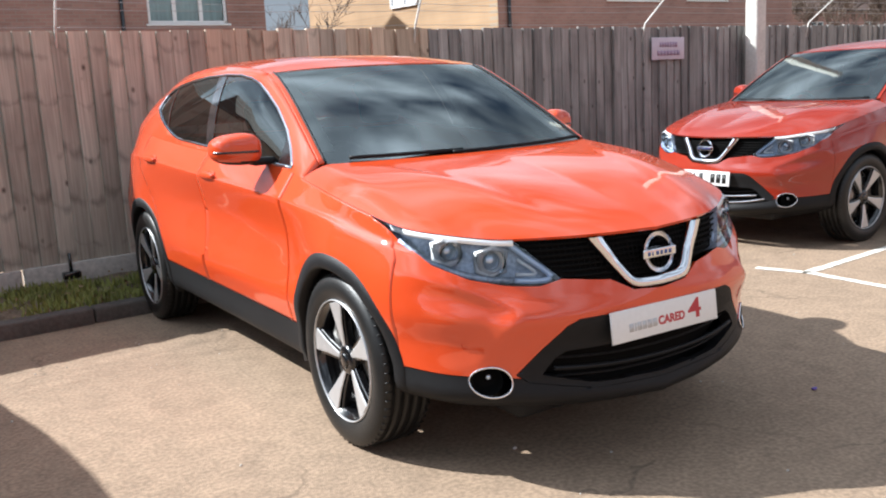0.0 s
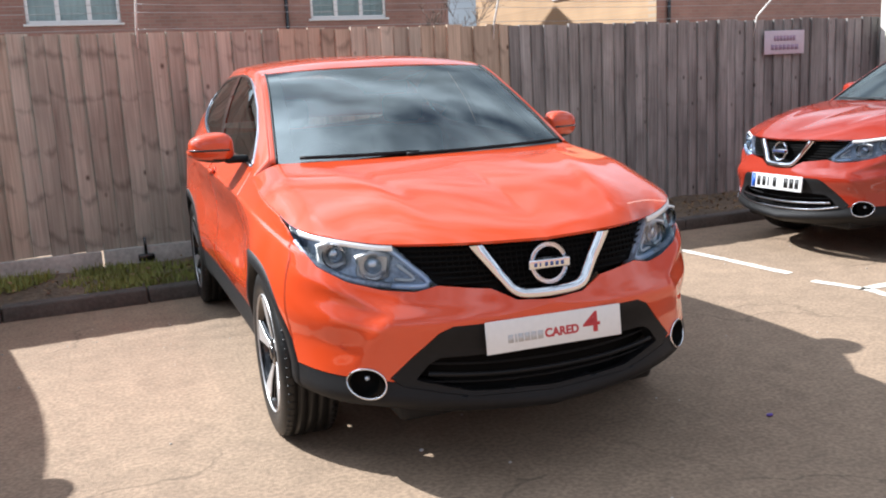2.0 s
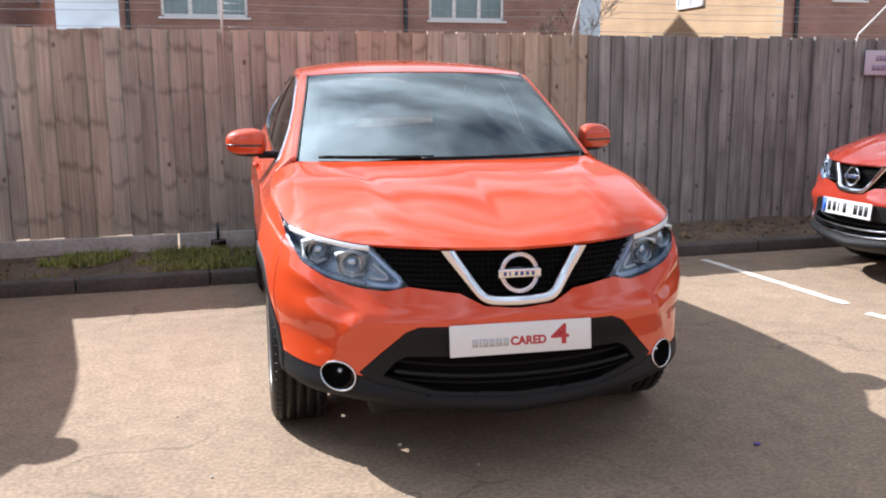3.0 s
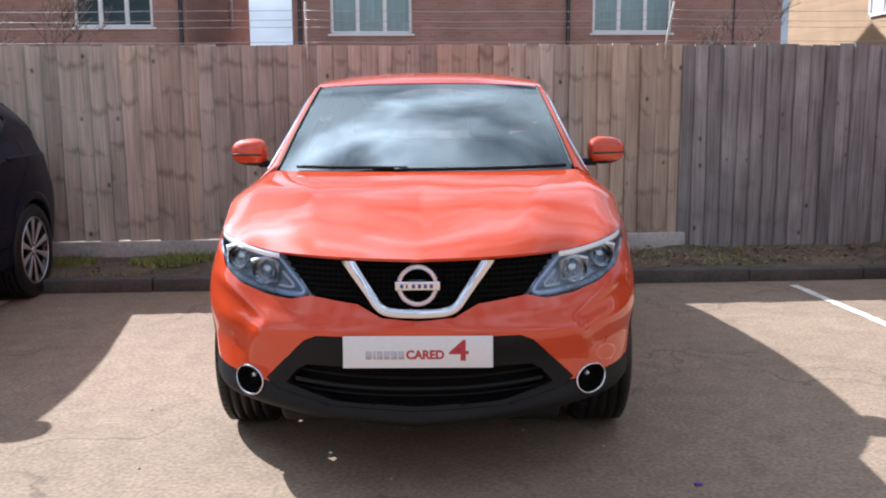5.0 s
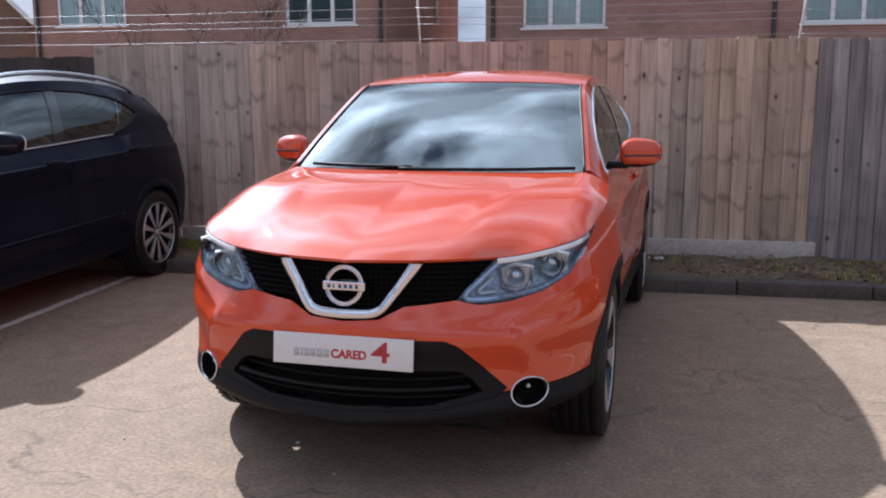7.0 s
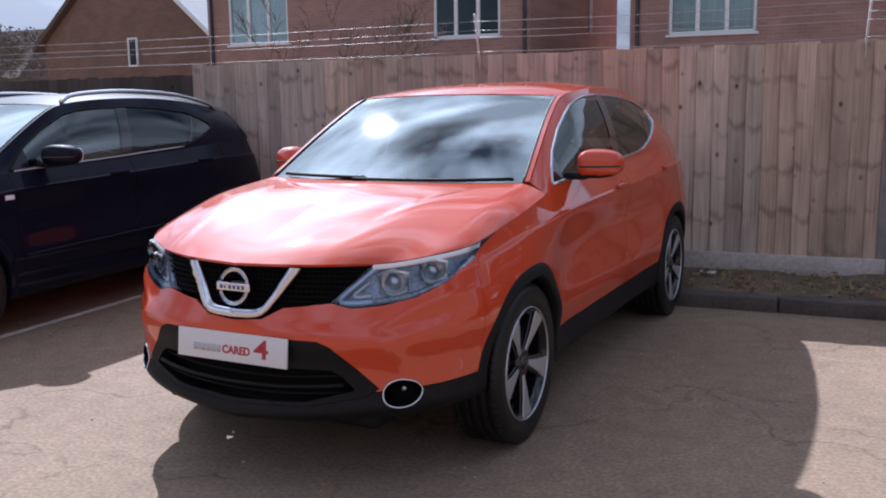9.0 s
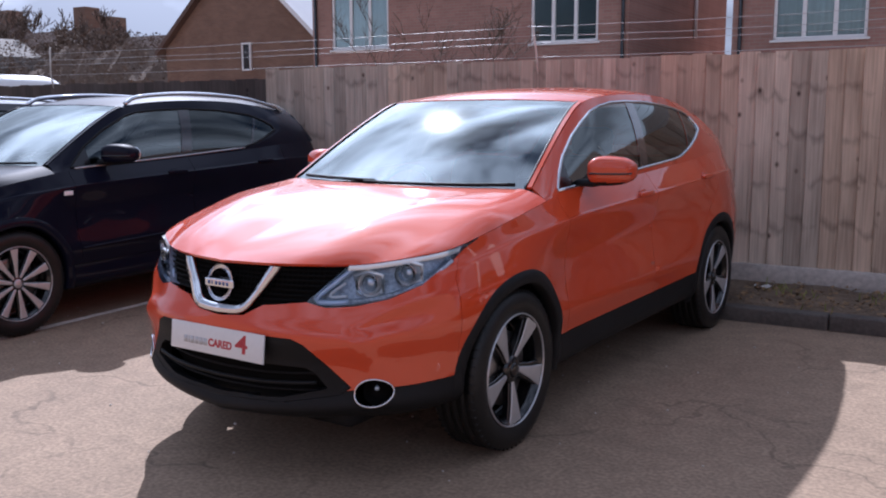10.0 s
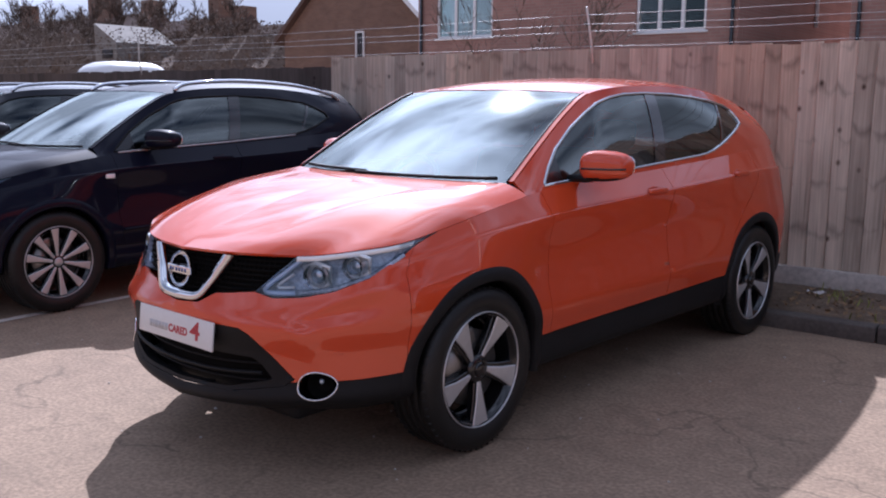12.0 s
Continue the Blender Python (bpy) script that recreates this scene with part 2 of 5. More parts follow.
def rim_in(bm, width=0.0022, depth=0.008, keep=None):
    """Turn the free edges of a panel inwards, which leaves a shut line beside it."""
    bm.normal_update()
    edges = [e for e in bm.edges if e.is_boundary and not (keep and all(keep(v.co) for v in e.verts))]
    moves = {}
    for e in edges:
        e.smooth = False
        for v in e.verts:
            c = sum((f.calc_center_median() for f in v.link_faces), Vector()) / len(v.link_faces)
            d = c - v.co
            d -= v.normal * d.dot(v.normal)
            if d.length > 1e-5:
                moves[v] = d.normalized() * min(width, d.length * 0.4)
    for v, d in moves.items():
        if abs(v.co.x) > 1e-4:
            v.co += d
    r = bmesh.ops.extrude_edge_only(bm, edges=edges)
    new_v = [g for g in r["geom"] if isinstance(g, bmesh.types.BMVert)]
    for v in new_v:
        n = Vector((0, 0, 0))
        for e in v.link_edges:
            o = e.other_vert(v)
            if o not in new_v:
                n += o.normal
        if n.length:
            v.co -= n.normalized() * depth
    return bm


def mirrored(bm):
    out = bmesh.new()
    table = {v: out.verts.new((-v.co.x, v.co.y, v.co.z)) for v in bm.verts}
    for f in bm.faces:
        out.faces.new([table[v] for v in reversed(f.verts)])
    return out


def both(bm):
    """The half and its mirror image in one mesh."""
    table = {}
    for v in list(bm.verts):
        table[v] = v if abs(v.co.x) < 1e-4 else bm.verts.new((-v.co.x, v.co.y, v.co.z))
    for f in list(bm.faces):
        bm.faces.new([table[v] for v in reversed(f.verts)])
    return bm


def pair(name, bm, mat, parent, label="", smooth=True):
    other = mirrored(bm)
    return part(name, bm, mat, parent, label, smooth), part(name, other, mat, parent, label, smooth)


def shifted(bm, x=0, y=0, z=0):
    for v in bm.verts:
        v.co += Vector((x, y, z))
    return bm


def prism(bm, poly, depth, axis="y", bevel=0.0):
    """A flat outline in x, z (or y, z) drawn out along the axis towards +."""
    if axis == "y":
        a = [bm.verts.new((p[0], 0, p[1])) for p in poly]
        b = [bm.verts.new((p[0], depth, p[1])) for p in poly]
    else:
        a = [bm.verts.new((0, p[0], p[1])) for p in poly]
        b = [bm.verts.new((depth, p[0], p[1])) for p in poly]
    k = len(poly)
    fa = bm.faces.new(a)
    bm.faces.new(b[::-1])
    for i in range(k):
        bm.faces.new((a[i], b[i], b[(i + 1) % k], a[(i + 1) % k]))
    bmesh.ops.recalc_face_normals(bm, faces=bm.faces[:])
    if bevel:
        bmesh.ops.bevel(bm, geom=list(fa.edges), offset=bevel, segments=2, affect="EDGES", profile=0.5)
    return bm

# ---- the hatchback: lines of the body, half of it, with the front axle at y 0 and the nose towards -y ----
OUTLINE = [(0, -0.885), (0.22, -0.872), (0.42, -0.825), (0.603, -0.735), (0.750, -0.60), (0.838, -0.42), (0.875, -0.20), (0.895, 0.0), (0.885, 0.25),
           (0.865, 0.55), (0.868, 1.0), (0.873, 1.5), (0.880, 2.0), (0.892, 2.35), (0.898, 2.65), (0.880, 2.95), (0.82, 3.22), (0.66, 3.38), (0.40, 3.45), (0, 3.48)]
STATIONS = [0, 3, 5, 7, 9, 11, 13, 14, 16, 19]
ROW_Z = [
    [0.235, 0.245, 0.26, 0.25, 0.23, 0.24, 0.25, 0.26, 0.29, 0.30],
    [0.275, 0.315, 0.325, 0.30, 0.28, 0.29, 0.30, 0.31, 0.34, 0.36],
    [0.345, 0.40, 0.42, 0.42, 0.405, 0.415, 0.44, 0.45, 0.47, 0.48],
    [0.48, 0.49, 0.52, 0.53, 0.515, 0.53, 0.56, 0.57, 0.60, 0.60],
    [0.58, 0.59, 0.62, 0.66, 0.66, 0.68, 0.70, 0.71, 0.74, 0.72],
    [0.66, 0.67, 0.72, 0.77, 0.79, 0.81, 0.83, 0.84, 0.86, 0.85],
    [0.75, 0.76, 0.82, 0.89, 0.935, 0.972, 1.01, 1.02, 1.015, 0.98],
    [0.785, 0.792, 0.848, 0.918, 0.958, 0.994, 1.032, 1.045, 1.045, 1.01],
    [0.855, 0.862, 0.905, 0.985, 1.052, 1.09, 1.135, 1.155, 1.17, 1.10],
]
ROW_IN = [
    [0.09, 0.17, 0.15, 0.10, 0.10, 0.10, 0.10, 0.10, 0.10, 0.10],
    [0.0, 0.018, 0.03, 0.03, 0.035, 0.035, 0.03, 0.03, 0.03, 0.03],
    [0.015, 0.02, 0.02, 0.01, 0.03, 0.03, 0.01, 0.01, 0.01, 0.01],
    [0.02, 0.02, 0.015, 0.0, 0.010, 0.008, 0.003, 0.0, 0.0, 0.0],
    [0.005, 0.0, 0.0, -0.003, 0.028, 0.030, 0.012, 0.0, 0.0, 0.0],
    [0.02, 0.04, 0.01, 0.002, 0.030, 0.034, 0.016, 0.008, 0.02, 0.03],
    [0.05, 0.075, 0.04, 0.03, 0.0, 0.0, 0.005, 0.02, 0.05, 0.06],
    [0.053, 0.086, 0.055, 0.045, 0.012, 0.012, 0.02, 0.038, 0.07, 0.08],
    [0.06, 0.105, 0.065, 0.068, 0.078, 0.085, 0.095, 0.11, 0.12, 0.12],
]
CANT = [(0.722, 0.36, 1.085), (0.68, 0.62, 1.24), (0.638, 0.88, 1.382), (0.613, 1.10, 1.475), (0.606, 1.4, 1.515), (0.60, 1.8, 1.53), (0.59, 2.2, 1.523), (0.565, 2.6, 1.49), (0.545, 2.95, 1.43), (0.53, 3.15, 1.385)]
RIDGE = [(1.02, 1.496), (1.25, 1.538), (1.5, 1.562), (1.8, 1.576), (2.2, 1.578), (2.6, 1.568), (3.0, 1.55), (3.25, 1.53)]
WHEELBASE, TYRE_R, ARCH_R = 2.646, 0.345, 0.385
SUB = 8


def shell_grid():
    o = np.array(OUTLINE)
    t = np.gradient(o, axis=0)
    t[0], t[-1] = (1, 0), (-1, 0)
    nrm = np.stack([t[:, 1], -t[:, 0]], 1)
    nrm /= np.linalg.norm(nrm, axis=1)[:, None]
    cols = np.arange(len(o))
    rows = []
    for z, d in zip(ROW_Z, ROW_IN):
        zz, dd = np.interp(cols, STATIONS, z), np.interp(cols, STATIONS, d)
        p = o - nrm * dd[:, None]
        rows.append(np.concatenate([p, zz[:, None]], 1))
    g = np.array(rows)
    g = np.array([smooth_curve(r, SUB) for r in g])
    g = smooth_curve(g, SUB)
    # a scoop ahead of each wheel, behind a ridge that runs from the lamps down to the fog lamps
    xx, zz = g[..., 0].copy(), g[..., 2].copy()
    deep = np.minimum(xx - np.interp(zz, [0.44, 0.635], [0.655, 0.55]), np.interp(xx, [0.55, 0.72, 0.80], [0.635, 0.722, 0.755]) - zz)
    fade = np.clip((-0.40 - g[..., 1]) / 0.16, 0, 1) * np.clip((zz - 0.40) / 0.12, 0, 1)
    hollow = 0.020 * fade * (1 - (1 - np.clip(deep / 0.085, 0, 1)) ** 2)
    proud = 0.009 * fade * np.exp(-np.abs(deep) / 0.05)
    g[..., 1] += 0.8 * hollow - proud
    g[..., 0] += 0.3 * proud - 0.25 * hollow
    g[:, 0, 0] = 0
    g[:, -1, 0] = 0
    return g


def along(points, key, value):
    """Points of a line, read at a value of one coordinate."""
    a = np.array(points)
    return np.array([np.interp(value, a[:, key], a[:, k]) for k in range(a.shape[1])])


def disc_outline(cy, cz, r, n=36):
    return [(cy + r * math.sin(2 * math.pi * i / n), cz + r * math.cos(2 * math.pi * i / n)) for i in range(n)]


def rounded(bm, c, h, power=3.0, n=28, k=16):
    """A closed rounded block with half sizes h."""
    def f(v, p):
        return math.copysign(abs(v) ** p, v)
    e = 2.0 / power
    rings = []
    for i in range(1, k):
        b = math.pi * (i / k - 0.5)
        rings.append([bm.verts.new((c[0] + h[0] * f(math.cos(b), e) * f(math.cos(a), e), c[1] + h[1] * f(math.cos(b), e) * f(math.sin(a), e), c[2] + h[2] * f(math.sin(b), e)))
                      for a in (2 * math.pi * j / n for j in range(n))])
    lo, hi = bm.verts.new((c[0], c[1], c[2] - h[2])), bm.verts.new((c[0], c[1], c[2] + h[2]))
    for A, B in zip(rings, rings[1:]):
        for j in range(n):
            bm.faces.new((A[j], A[(j + 1) % n], B[(j + 1) % n], B[j]))
    for j in range(n):
        bm.faces.new((rings[0][(j + 1) % n], rings[0][j], lo))
        bm.faces.new((rings[-1][j], rings[-1][(j + 1) % n], hi))
    return bm


# ---- wheels ----


def spoke_blade(bm, width_in, width_out, skew, r0, r1, x_in, x_out, thick):
    pts = []
    for r, w, s, x in ((r0, width_in, 0, x_in), (r0 * 0.5 + r1 * 0.5, width_in * 0.6 + width_out * 0.4, skew * 0.5, x_in * 0.4 + x_out * 0.6), (r1, width_out, skew, x_out)):
        pts.append([(x, s - w / 2, r), (x, s + w / 2, r), (x - thick, s - w / 2 - 0.004, r), (x - thick, s + w / 2 + 0.004, r)])
    vs = [[bm.verts.new(p) for p in q] for q in pts]
    for A, B in zip(vs, vs[1:]):
        for i, j in ((0, 1), (1, 3), (3, 2), (2, 0)):
            bm.faces.new((A[i], A[j], B[j], B[i]))
    bm.faces.new([vs[0][i] for i in (0, 2, 3, 1)])
    bm.faces.new([vs[-1][i] for i in (0, 1, 3, 2)])
    bmesh.ops.recalc_face_normals(bm, faces=bm.faces[:])
    bmesh.ops.bevel(bm, geom=bm.edges[:], offset=0.003, segments=1, affect="EDGES")
    return bm


def build_wheel(car, style):
    """A wheel whose axle runs along x, outer face towards +x, at the origin."""
    rr = 0.243
    barrel = made(lathe, [(-0.11, 0.205), (-0.105, 0.222), (-0.03, 0.208), (-0.012, 0.214), (0.004, 0.232)], 56)
    wheel = part("wheel", barrel, GLOSS_BLACK, car, "alloy wheel with machined spokes and black pockets")
    part("rim_lip", made(lathe, [(0.0, 0.2365), (0.007, 0.238), (0.009, 0.240), (0.007, 0.2425), (0.002, 0.244)], 64), ALLOY, wheel)
    prof = [(-0.195, 0.243), (-0.212, 0.275), (-0.214, 0.30), (-0.207, 0.326), (-0.192, 0.340)]
    for g in (-0.165, -0.125, -0.085, -0.045):
        prof += [(g - 0.012, 0.345), (g - 0.006, 0.345), (g - 0.005, 0.337), (g + 0.005, 0.337), (g + 0.006, 0.345)]
    prof += [(-0.010, 0.341), (0.004, 0.328), (0.013, 0.302), (0.013, 0.278), (0.005, 0.250), (0.0, 0.243)]
    tyre = part("tyre", made(lathe, prof, 72), RUBBER, wheel, "black rubber tyre with grooved tread")
    sipes = bmesh.new()
    for i in range(60):
        a = 360 / 60 * i
        box(sipes, -0.196, -0.172, -0.003, 0.003, 0.338, 0.3458, m=pose(0, 0, 0, a, 0, 0))
        box(sipes, -0.030, -0.004, -0.003, 0.003, 0.334, 0.3435, m=pose(0, 0, 0, a + 3, 0, 0))
    tagged(part("tread_block", sipes, RUBBER, tyre), kind="stuff")
    part("brake_disc", made(lathe, [(-0.075, 0.06), (-0.075, 0.16), (-0.055, 0.16), (-0.055, 0.06)], 40), DISC, wheel)
    part("brake_caliper", made(box, -0.085, -0.04, -0.05, 0.05, 0.10, 0.175, 0.012, pose(0, 0, 0, 60, 0, 0)), DISC, wheel)
    part("hub", made(lathe, [(-0.09, 0.0), (-0.09, 0.055), (-0.02, 0.062), (-0.012, 0.05), (-0.010, 0.034)], 32), GLOSS_BLACK, wheel)
    part("centre_cap", made(lathe, [(-0.012, 0.030), (-0.006, 0.029), (-0.003, 0.022), (-0.002, 0.0)], 32), GLOSS_BLACK if style == "five" else ALLOY, wheel)
    count = 5 if style == "five" else 10
    for i in range(count):
        m = pose(0, 0, 0, 360 / count * i + 12, 0, 0)
        if style == "five":
            face = made(spoke_blade, 0.016, 0.098, 0.030, 0.052, 0.231, -0.016, 0.004, 0.006)
            back = made(spoke_blade, 0.046, 0.120, 0.022, 0.045, 0.226, -0.024, -0.008, 0.03)
        else:
            face = made(spoke_blade, 0.012, 0.05, 0.006, 0.04, 0.229, -0.008, 0.004, 0.006)
            back = made(spoke_blade, 0.03, 0.06, 0.006, 0.045, 0.226, -0.020, -0.006, 0.03)
        for bm in (face, back):
            bmesh.ops.transform(bm, matrix=m, verts=bm.verts[:])
        part("spoke", face, ALLOY, wheel, smooth=False)
        part("spoke_back", back, GLOSS_BLACK, wheel, smooth=False)
        if style == "five":
            nut = made(lathe, [(-0.03, 0.0), (-0.03, 0.009), (-0.012, 0.008), (-0.010, 0.0)], 6, "x", pose(0, 0.038 * math.sin(radians(72 * i + 40)), 0.038 * math.cos(radians(72 * i + 40))))
            part("wheel_nut", nut, DISC, wheel)
    return wheel


def text_part(name, body, size, mat, parent, m, depth=0.0006, bold=0.0, label=""):
    cu = bpy.data.curves.new(name, "FONT")
    cu.body, cu.size, cu.extrude, cu.offset, cu.align_x, cu.align_y = body, size, depth, bold, "CENTER", "CENTER"
    tmp = new(name, cu)
    dg = bpy.context.evaluated_depsgraph_get()
    me = bpy.data.meshes.new_from_object(tmp.evaluated_get(dg))
    bpy.data.objects.remove(tmp)
    me.materials.clear()
    me.materials.append(mat)
    ob = new(name, me)
    ob.parent, ob.matrix_basis = parent, m
    return tagged(ob, label)


def front_of(tree, x, z, lift_by=0.0):
    """The place on the nose at x, z, moved out by lift_by."""
    hit = tree.ray_cast(Vector((abs(x), -3, z)), Vector((0, 1, 0)))
    return Vector((x, (hit[0].y if hit[0] else -0.7) - lift_by, z))


def side_of(tree, y, z, lift_by=0.0):
    hit = tree.ray_cast(Vector((3, y, z)), Vector((-1, 0, 0)))
    return Vector(((hit[0].x if hit[0] else 0.8) + lift_by, y, z))


def build_car(label, group, paint, at, plate="dealer", wheels="five", rails=False, front_cladding=True):
    car = thing("car", label, "car", group, at)
    clad = CLADDING if front_cladding else paint
    g = shell_grid()
    top = g[-1]
    shell = made(sheet, g)
    tree = BVHTree.FromBMesh(shell)
    front = lambda c: c.y < 0.0
    side = lambda c: c.x > 0.5 and c.y > -0.6

    # wheel openings
    for cy in (0.0, WHEELBASE):
        carve(shell, disc_outline(cy, TYRE_R, ARCH_R), "x", side).free()
        foot = [(cy - ARCH_R, 0.0), (cy + ARCH_R, 0.0), (cy + ARCH_R, TYRE_R), (cy - ARCH_R, TYRE_R)]
        carve(shell, foot, "x", side).free()
    # lamps, grille, air intake, fog lamps
    lamp_low = [(0.385, 0.722), (0.46, 0.704), (0.56, 0.712), (0.66, 0.738), (0.742, 0.785), (0.785, 0.855), (0.805, 0.93)]
    lens = carve(shell, [(0.505, 0.98)] + [(0.505, 0.855)] + lamp_low + [(0.805, 0.98)], "y", lambda c: c.y < -0.2)
    grille = carve(shell, [(-0.01, 0.98), (0.505, 0.98), (0.505, 0.855), (0.385, 0.722), (0.21, 0.70), (0.125, 0.655), (-0.01, 0.645)], "y", front)
    intake = carve(shell, [(-0.01, 0.592), (0.36, 0.588), (0.405, 0.568), (0.56, 0.408), (0.525, 0.380), (0.3, 0.336), (-0.01, 0.322)], "y", front)
    fog_c = (0.632, 0.388)
    fog = carve(shell, [(fog_c[0] + 0.056 * math.cos(2 * math.pi * i / 28), fog_c[1] + 0.050 * math.sin(2 * math.pi * i / 28)) for i in range(28)], "y", front)
    # black lower edge: all below the third line
    g2 = g[2 * SUB]
    def below(c):
        i = int(np.argmin((g2[:, 0] - c.x) ** 2 + (g2[:, 1] - c.y) ** 2))
        return c.z < g2[i, 2]
    lower = lift(shell, [f for f in shell.faces if below(f.calc_center_median())])
    part("lower_cladding", rim_in(both(lower), depth=0.004), clad, car, "black plastic lower cladding" if front_cladding else "")
    at_belt = lambda c: abs(c.z - np.interp(c.y, top[:, 1], top[:, 2])) < 0.007
    # doors
    fd = [(0.52, 0.30), (0.47, 0.62), (0.46, 1.20), (1.56, 1.20), (1.55, 0.80), (1.56, 0.60), (1.58, 0.30)]
    rd = [(1.58, 0.30), (1.56, 0.60), (1.55, 0.80), (1.56, 1.2), (2.66, 1.2), (2.60, 0.98), (2.42, 0.80), (2.28, 0.62), (2.20, 0.30)]
    pair("front_door", rim_in(carve(shell, fd, "x", side), depth=0.004, keep=at_belt), paint, car)
    pair("rear_door", rim_in(carve(shell, rd, "x", side), depth=0.004, keep=at_belt), paint, car)
    wing = carve(shell, [(-0.41, 0.30), (-0.41, 0.55), (-0.405, 0.80), (-0.32, 0.93), (-0.2, 1.2), (0.6, 1.2), (0.6, 0.2), (-0.4, 0.2)], "x", lambda c: c.x > 0.6 and c.y > -0.5)
    pair("front_wing", rim_in(wing, width=0.0012, depth=0.004, keep=lambda c: at_belt(c) and c.y > 0.34), paint, car)
    rear_bits = lift(shell, [f for f in shell.faces if f.calc_center_median().y > 1.0])
    part("rear_body", rim_in(both(rear_bits), depth=0.004, keep=at_belt), paint, car)
    part("front_bumper", rim_in(both(shell), width=0.0012, depth=0.012), paint, car)

    # bonnet
    n_v = 52
    corner = int(4.2 * SUB)
    end = int(np.argmin(np.abs(top[:int(10 * SUB), 1] - 0.36)))
    rows = []
    fr = top[:corner + 1]
    sd = top[corner:end + 1]
    even = lambda line: np.concatenate([[0], np.cumsum(np.linalg.norm(np.diff(line, axis=0), axis=1))]) / np.linalg.norm(np.diff(line, axis=0), axis=1).sum()
    sd_at, fr_at = even(sd), even(fr)
    crown = smooth_curve([(0, 0.858), (0.08, 0.894), (0.2, 0.932), (0.45, 0.998), (0.75, 1.052), (1.0, 1.082)], 8)
    for v in np.linspace(0, 1, n_v):
        e = np.array([np.interp(v, sd_at, sd[:, k]) for k in range(3)])
        c = np.array([0, -0.845 + 1.055 * v, np.interp(v, crown[:, 0], crown[:, 1])])
        row = []
        for s in np.linspace(0, 1, 41):
            f = np.array([np.interp(s, fr_at, fr[:, k]) for k in range(3)])
            lin_side = c * (1 - s) + e * s
            lin_front = f
            base0 = fr[0] * (1 - s) + fr[-1] * s
            p = lin_side + (lin_front - base0) * (1 - v)
            if v > 0.0:
                drop = max(0.0, (s - 0.86) / 0.14)
                rear = np.array([sd[-1][0] * s, 0.21 + 0.15 * s ** 2, 1.083 - (1.083 - sd[-1][2]) * drop ** 1.5])
                rear0 = np.array([0, 0.21, 1.082]) * (1 - s) + sd[-1] * s
                p = p + (rear - rear0) * v
            w = math.sin(math.pi * v) if 0 < v < 1 else 0
            p[2] += 0.040 * w * (1 - v) * (1 - s ** 2) * s * 2 + 0.042 * w * (1 - 0.6 * v) * (s * (1 - s)) * 2
            xr = 0.30 + 0.26 * v
            k = 1 / (1 + math.exp(-(abs(p[0]) - xr) / 0.018))
            p[2] += 0.015 * w * k * (1 - s) ** 0.5
            row.append(p)
        rows.append(row)
    hood = made(sheet, rows)
    part("bonnet", rim_in(both(hood), depth=0.012), paint, car)

    # greenhouse
    cant = smooth_curve(CANT, 6)
    belt = top[end:]
    belt = belt[: int(np.argmin(np.abs(belt[:, 1] - 3.12) + (belt[:, 0] < 0.6) * 9)) + 1]
    sgrid = []
    for h in np.linspace(0, 1, 13):
        r = []
        for s in np.linspace(0, 1, 60):
            b, c = along(belt, 1, belt[0][1] + s * (belt[-1][1] - belt[0][1])), along(cant, 1, 0.36 + s * 2.79)
            p = b * (1 - h) + c * h
            p[0] += 0.028 * 4 * h * (1 - h) * min(1, s * 4)
            r.append(p)
        sgrid.append(r)
    gh = made(sheet, sgrid)
    gtree = BVHTree.FromBMesh(gh)
    everything = lambda c: True
    opening = [(0.505, 1.064), (1.0, 1.090), (1.43, 1.113), (1.75, 1.129), (2.0, 1.142), (2.10, 1.151), (2.18, 1.166), (2.34, 1.209), (2.55, 1.270), (2.69, 1.312), (2.695, 1.345), (2.66, 1.395), (2.58, 1.424), (2.4, 1.448), (2.2, 1.466), (1.9, 1.482),
               (1.6, 1.484), (1.4, 1.476), (1.25, 1.457), (1.12, 1.428), (0.998, 1.382), (0.84, 1.309), (0.683, 1.217), (0.58, 1.135)] if front_cladding else [(0.49, 1.062), (1.0, 1.085), (1.5, 1.110), (2.0, 1.134), (2.20, 1.150), (2.32, 1.172), (2.46, 1.212), (2.66, 1.285), (2.64, 1.325), (2.56, 1.365), (2.4, 1.415), (2.05, 1.452), (1.7, 1.464), (1.4, 1.455), (1.2, 1.438), (1.08, 1.41), (0.85, 1.31), (0.66, 1.20)]
    glass_all = carve(gh, opening, "x", everything)
    pair("pillar_frame", rim_in(gh, depth=0.012, keep=at_belt), paint, car)
    b_post = carve(glass_all, [(1.46, 1.0), (1.57, 1.0), (1.765, 1.6), (1.655, 1.6)], "x", everything)
    front_w = carve(glass_all, [(0.2, 0.9), (1.48, 0.9), (1.71, 1.6), (0.2, 1.6)], "x", everything)
    c_post = carve(glass_all, [(2.14, 1.0), (2.17, 1.0), (2.635, 1.6), (2.605, 1.6)], "x", everything)
    quarter = carve(glass_all, [(2.08, 0.9), (3.2, 0.9), (3.2, 1.6), (2.62, 1.6)], "x", everything)
    pair("b_pillar", shifted(b_post, -0.002), PILLAR_BLACK, car)
    pair("window_post", shifted(c_post, -0.003), PILLAR_BLACK, car)
    for piece, mat, lab in ((front_w, DOOR_GLASS, "front door window"), (glass_all, TINT, "dark privacy window"), (quarter, TINT, "dark privacy window")):
        pair("side_window", shifted(piece, -0.006), mat, car, lab)
    trim_pts = []
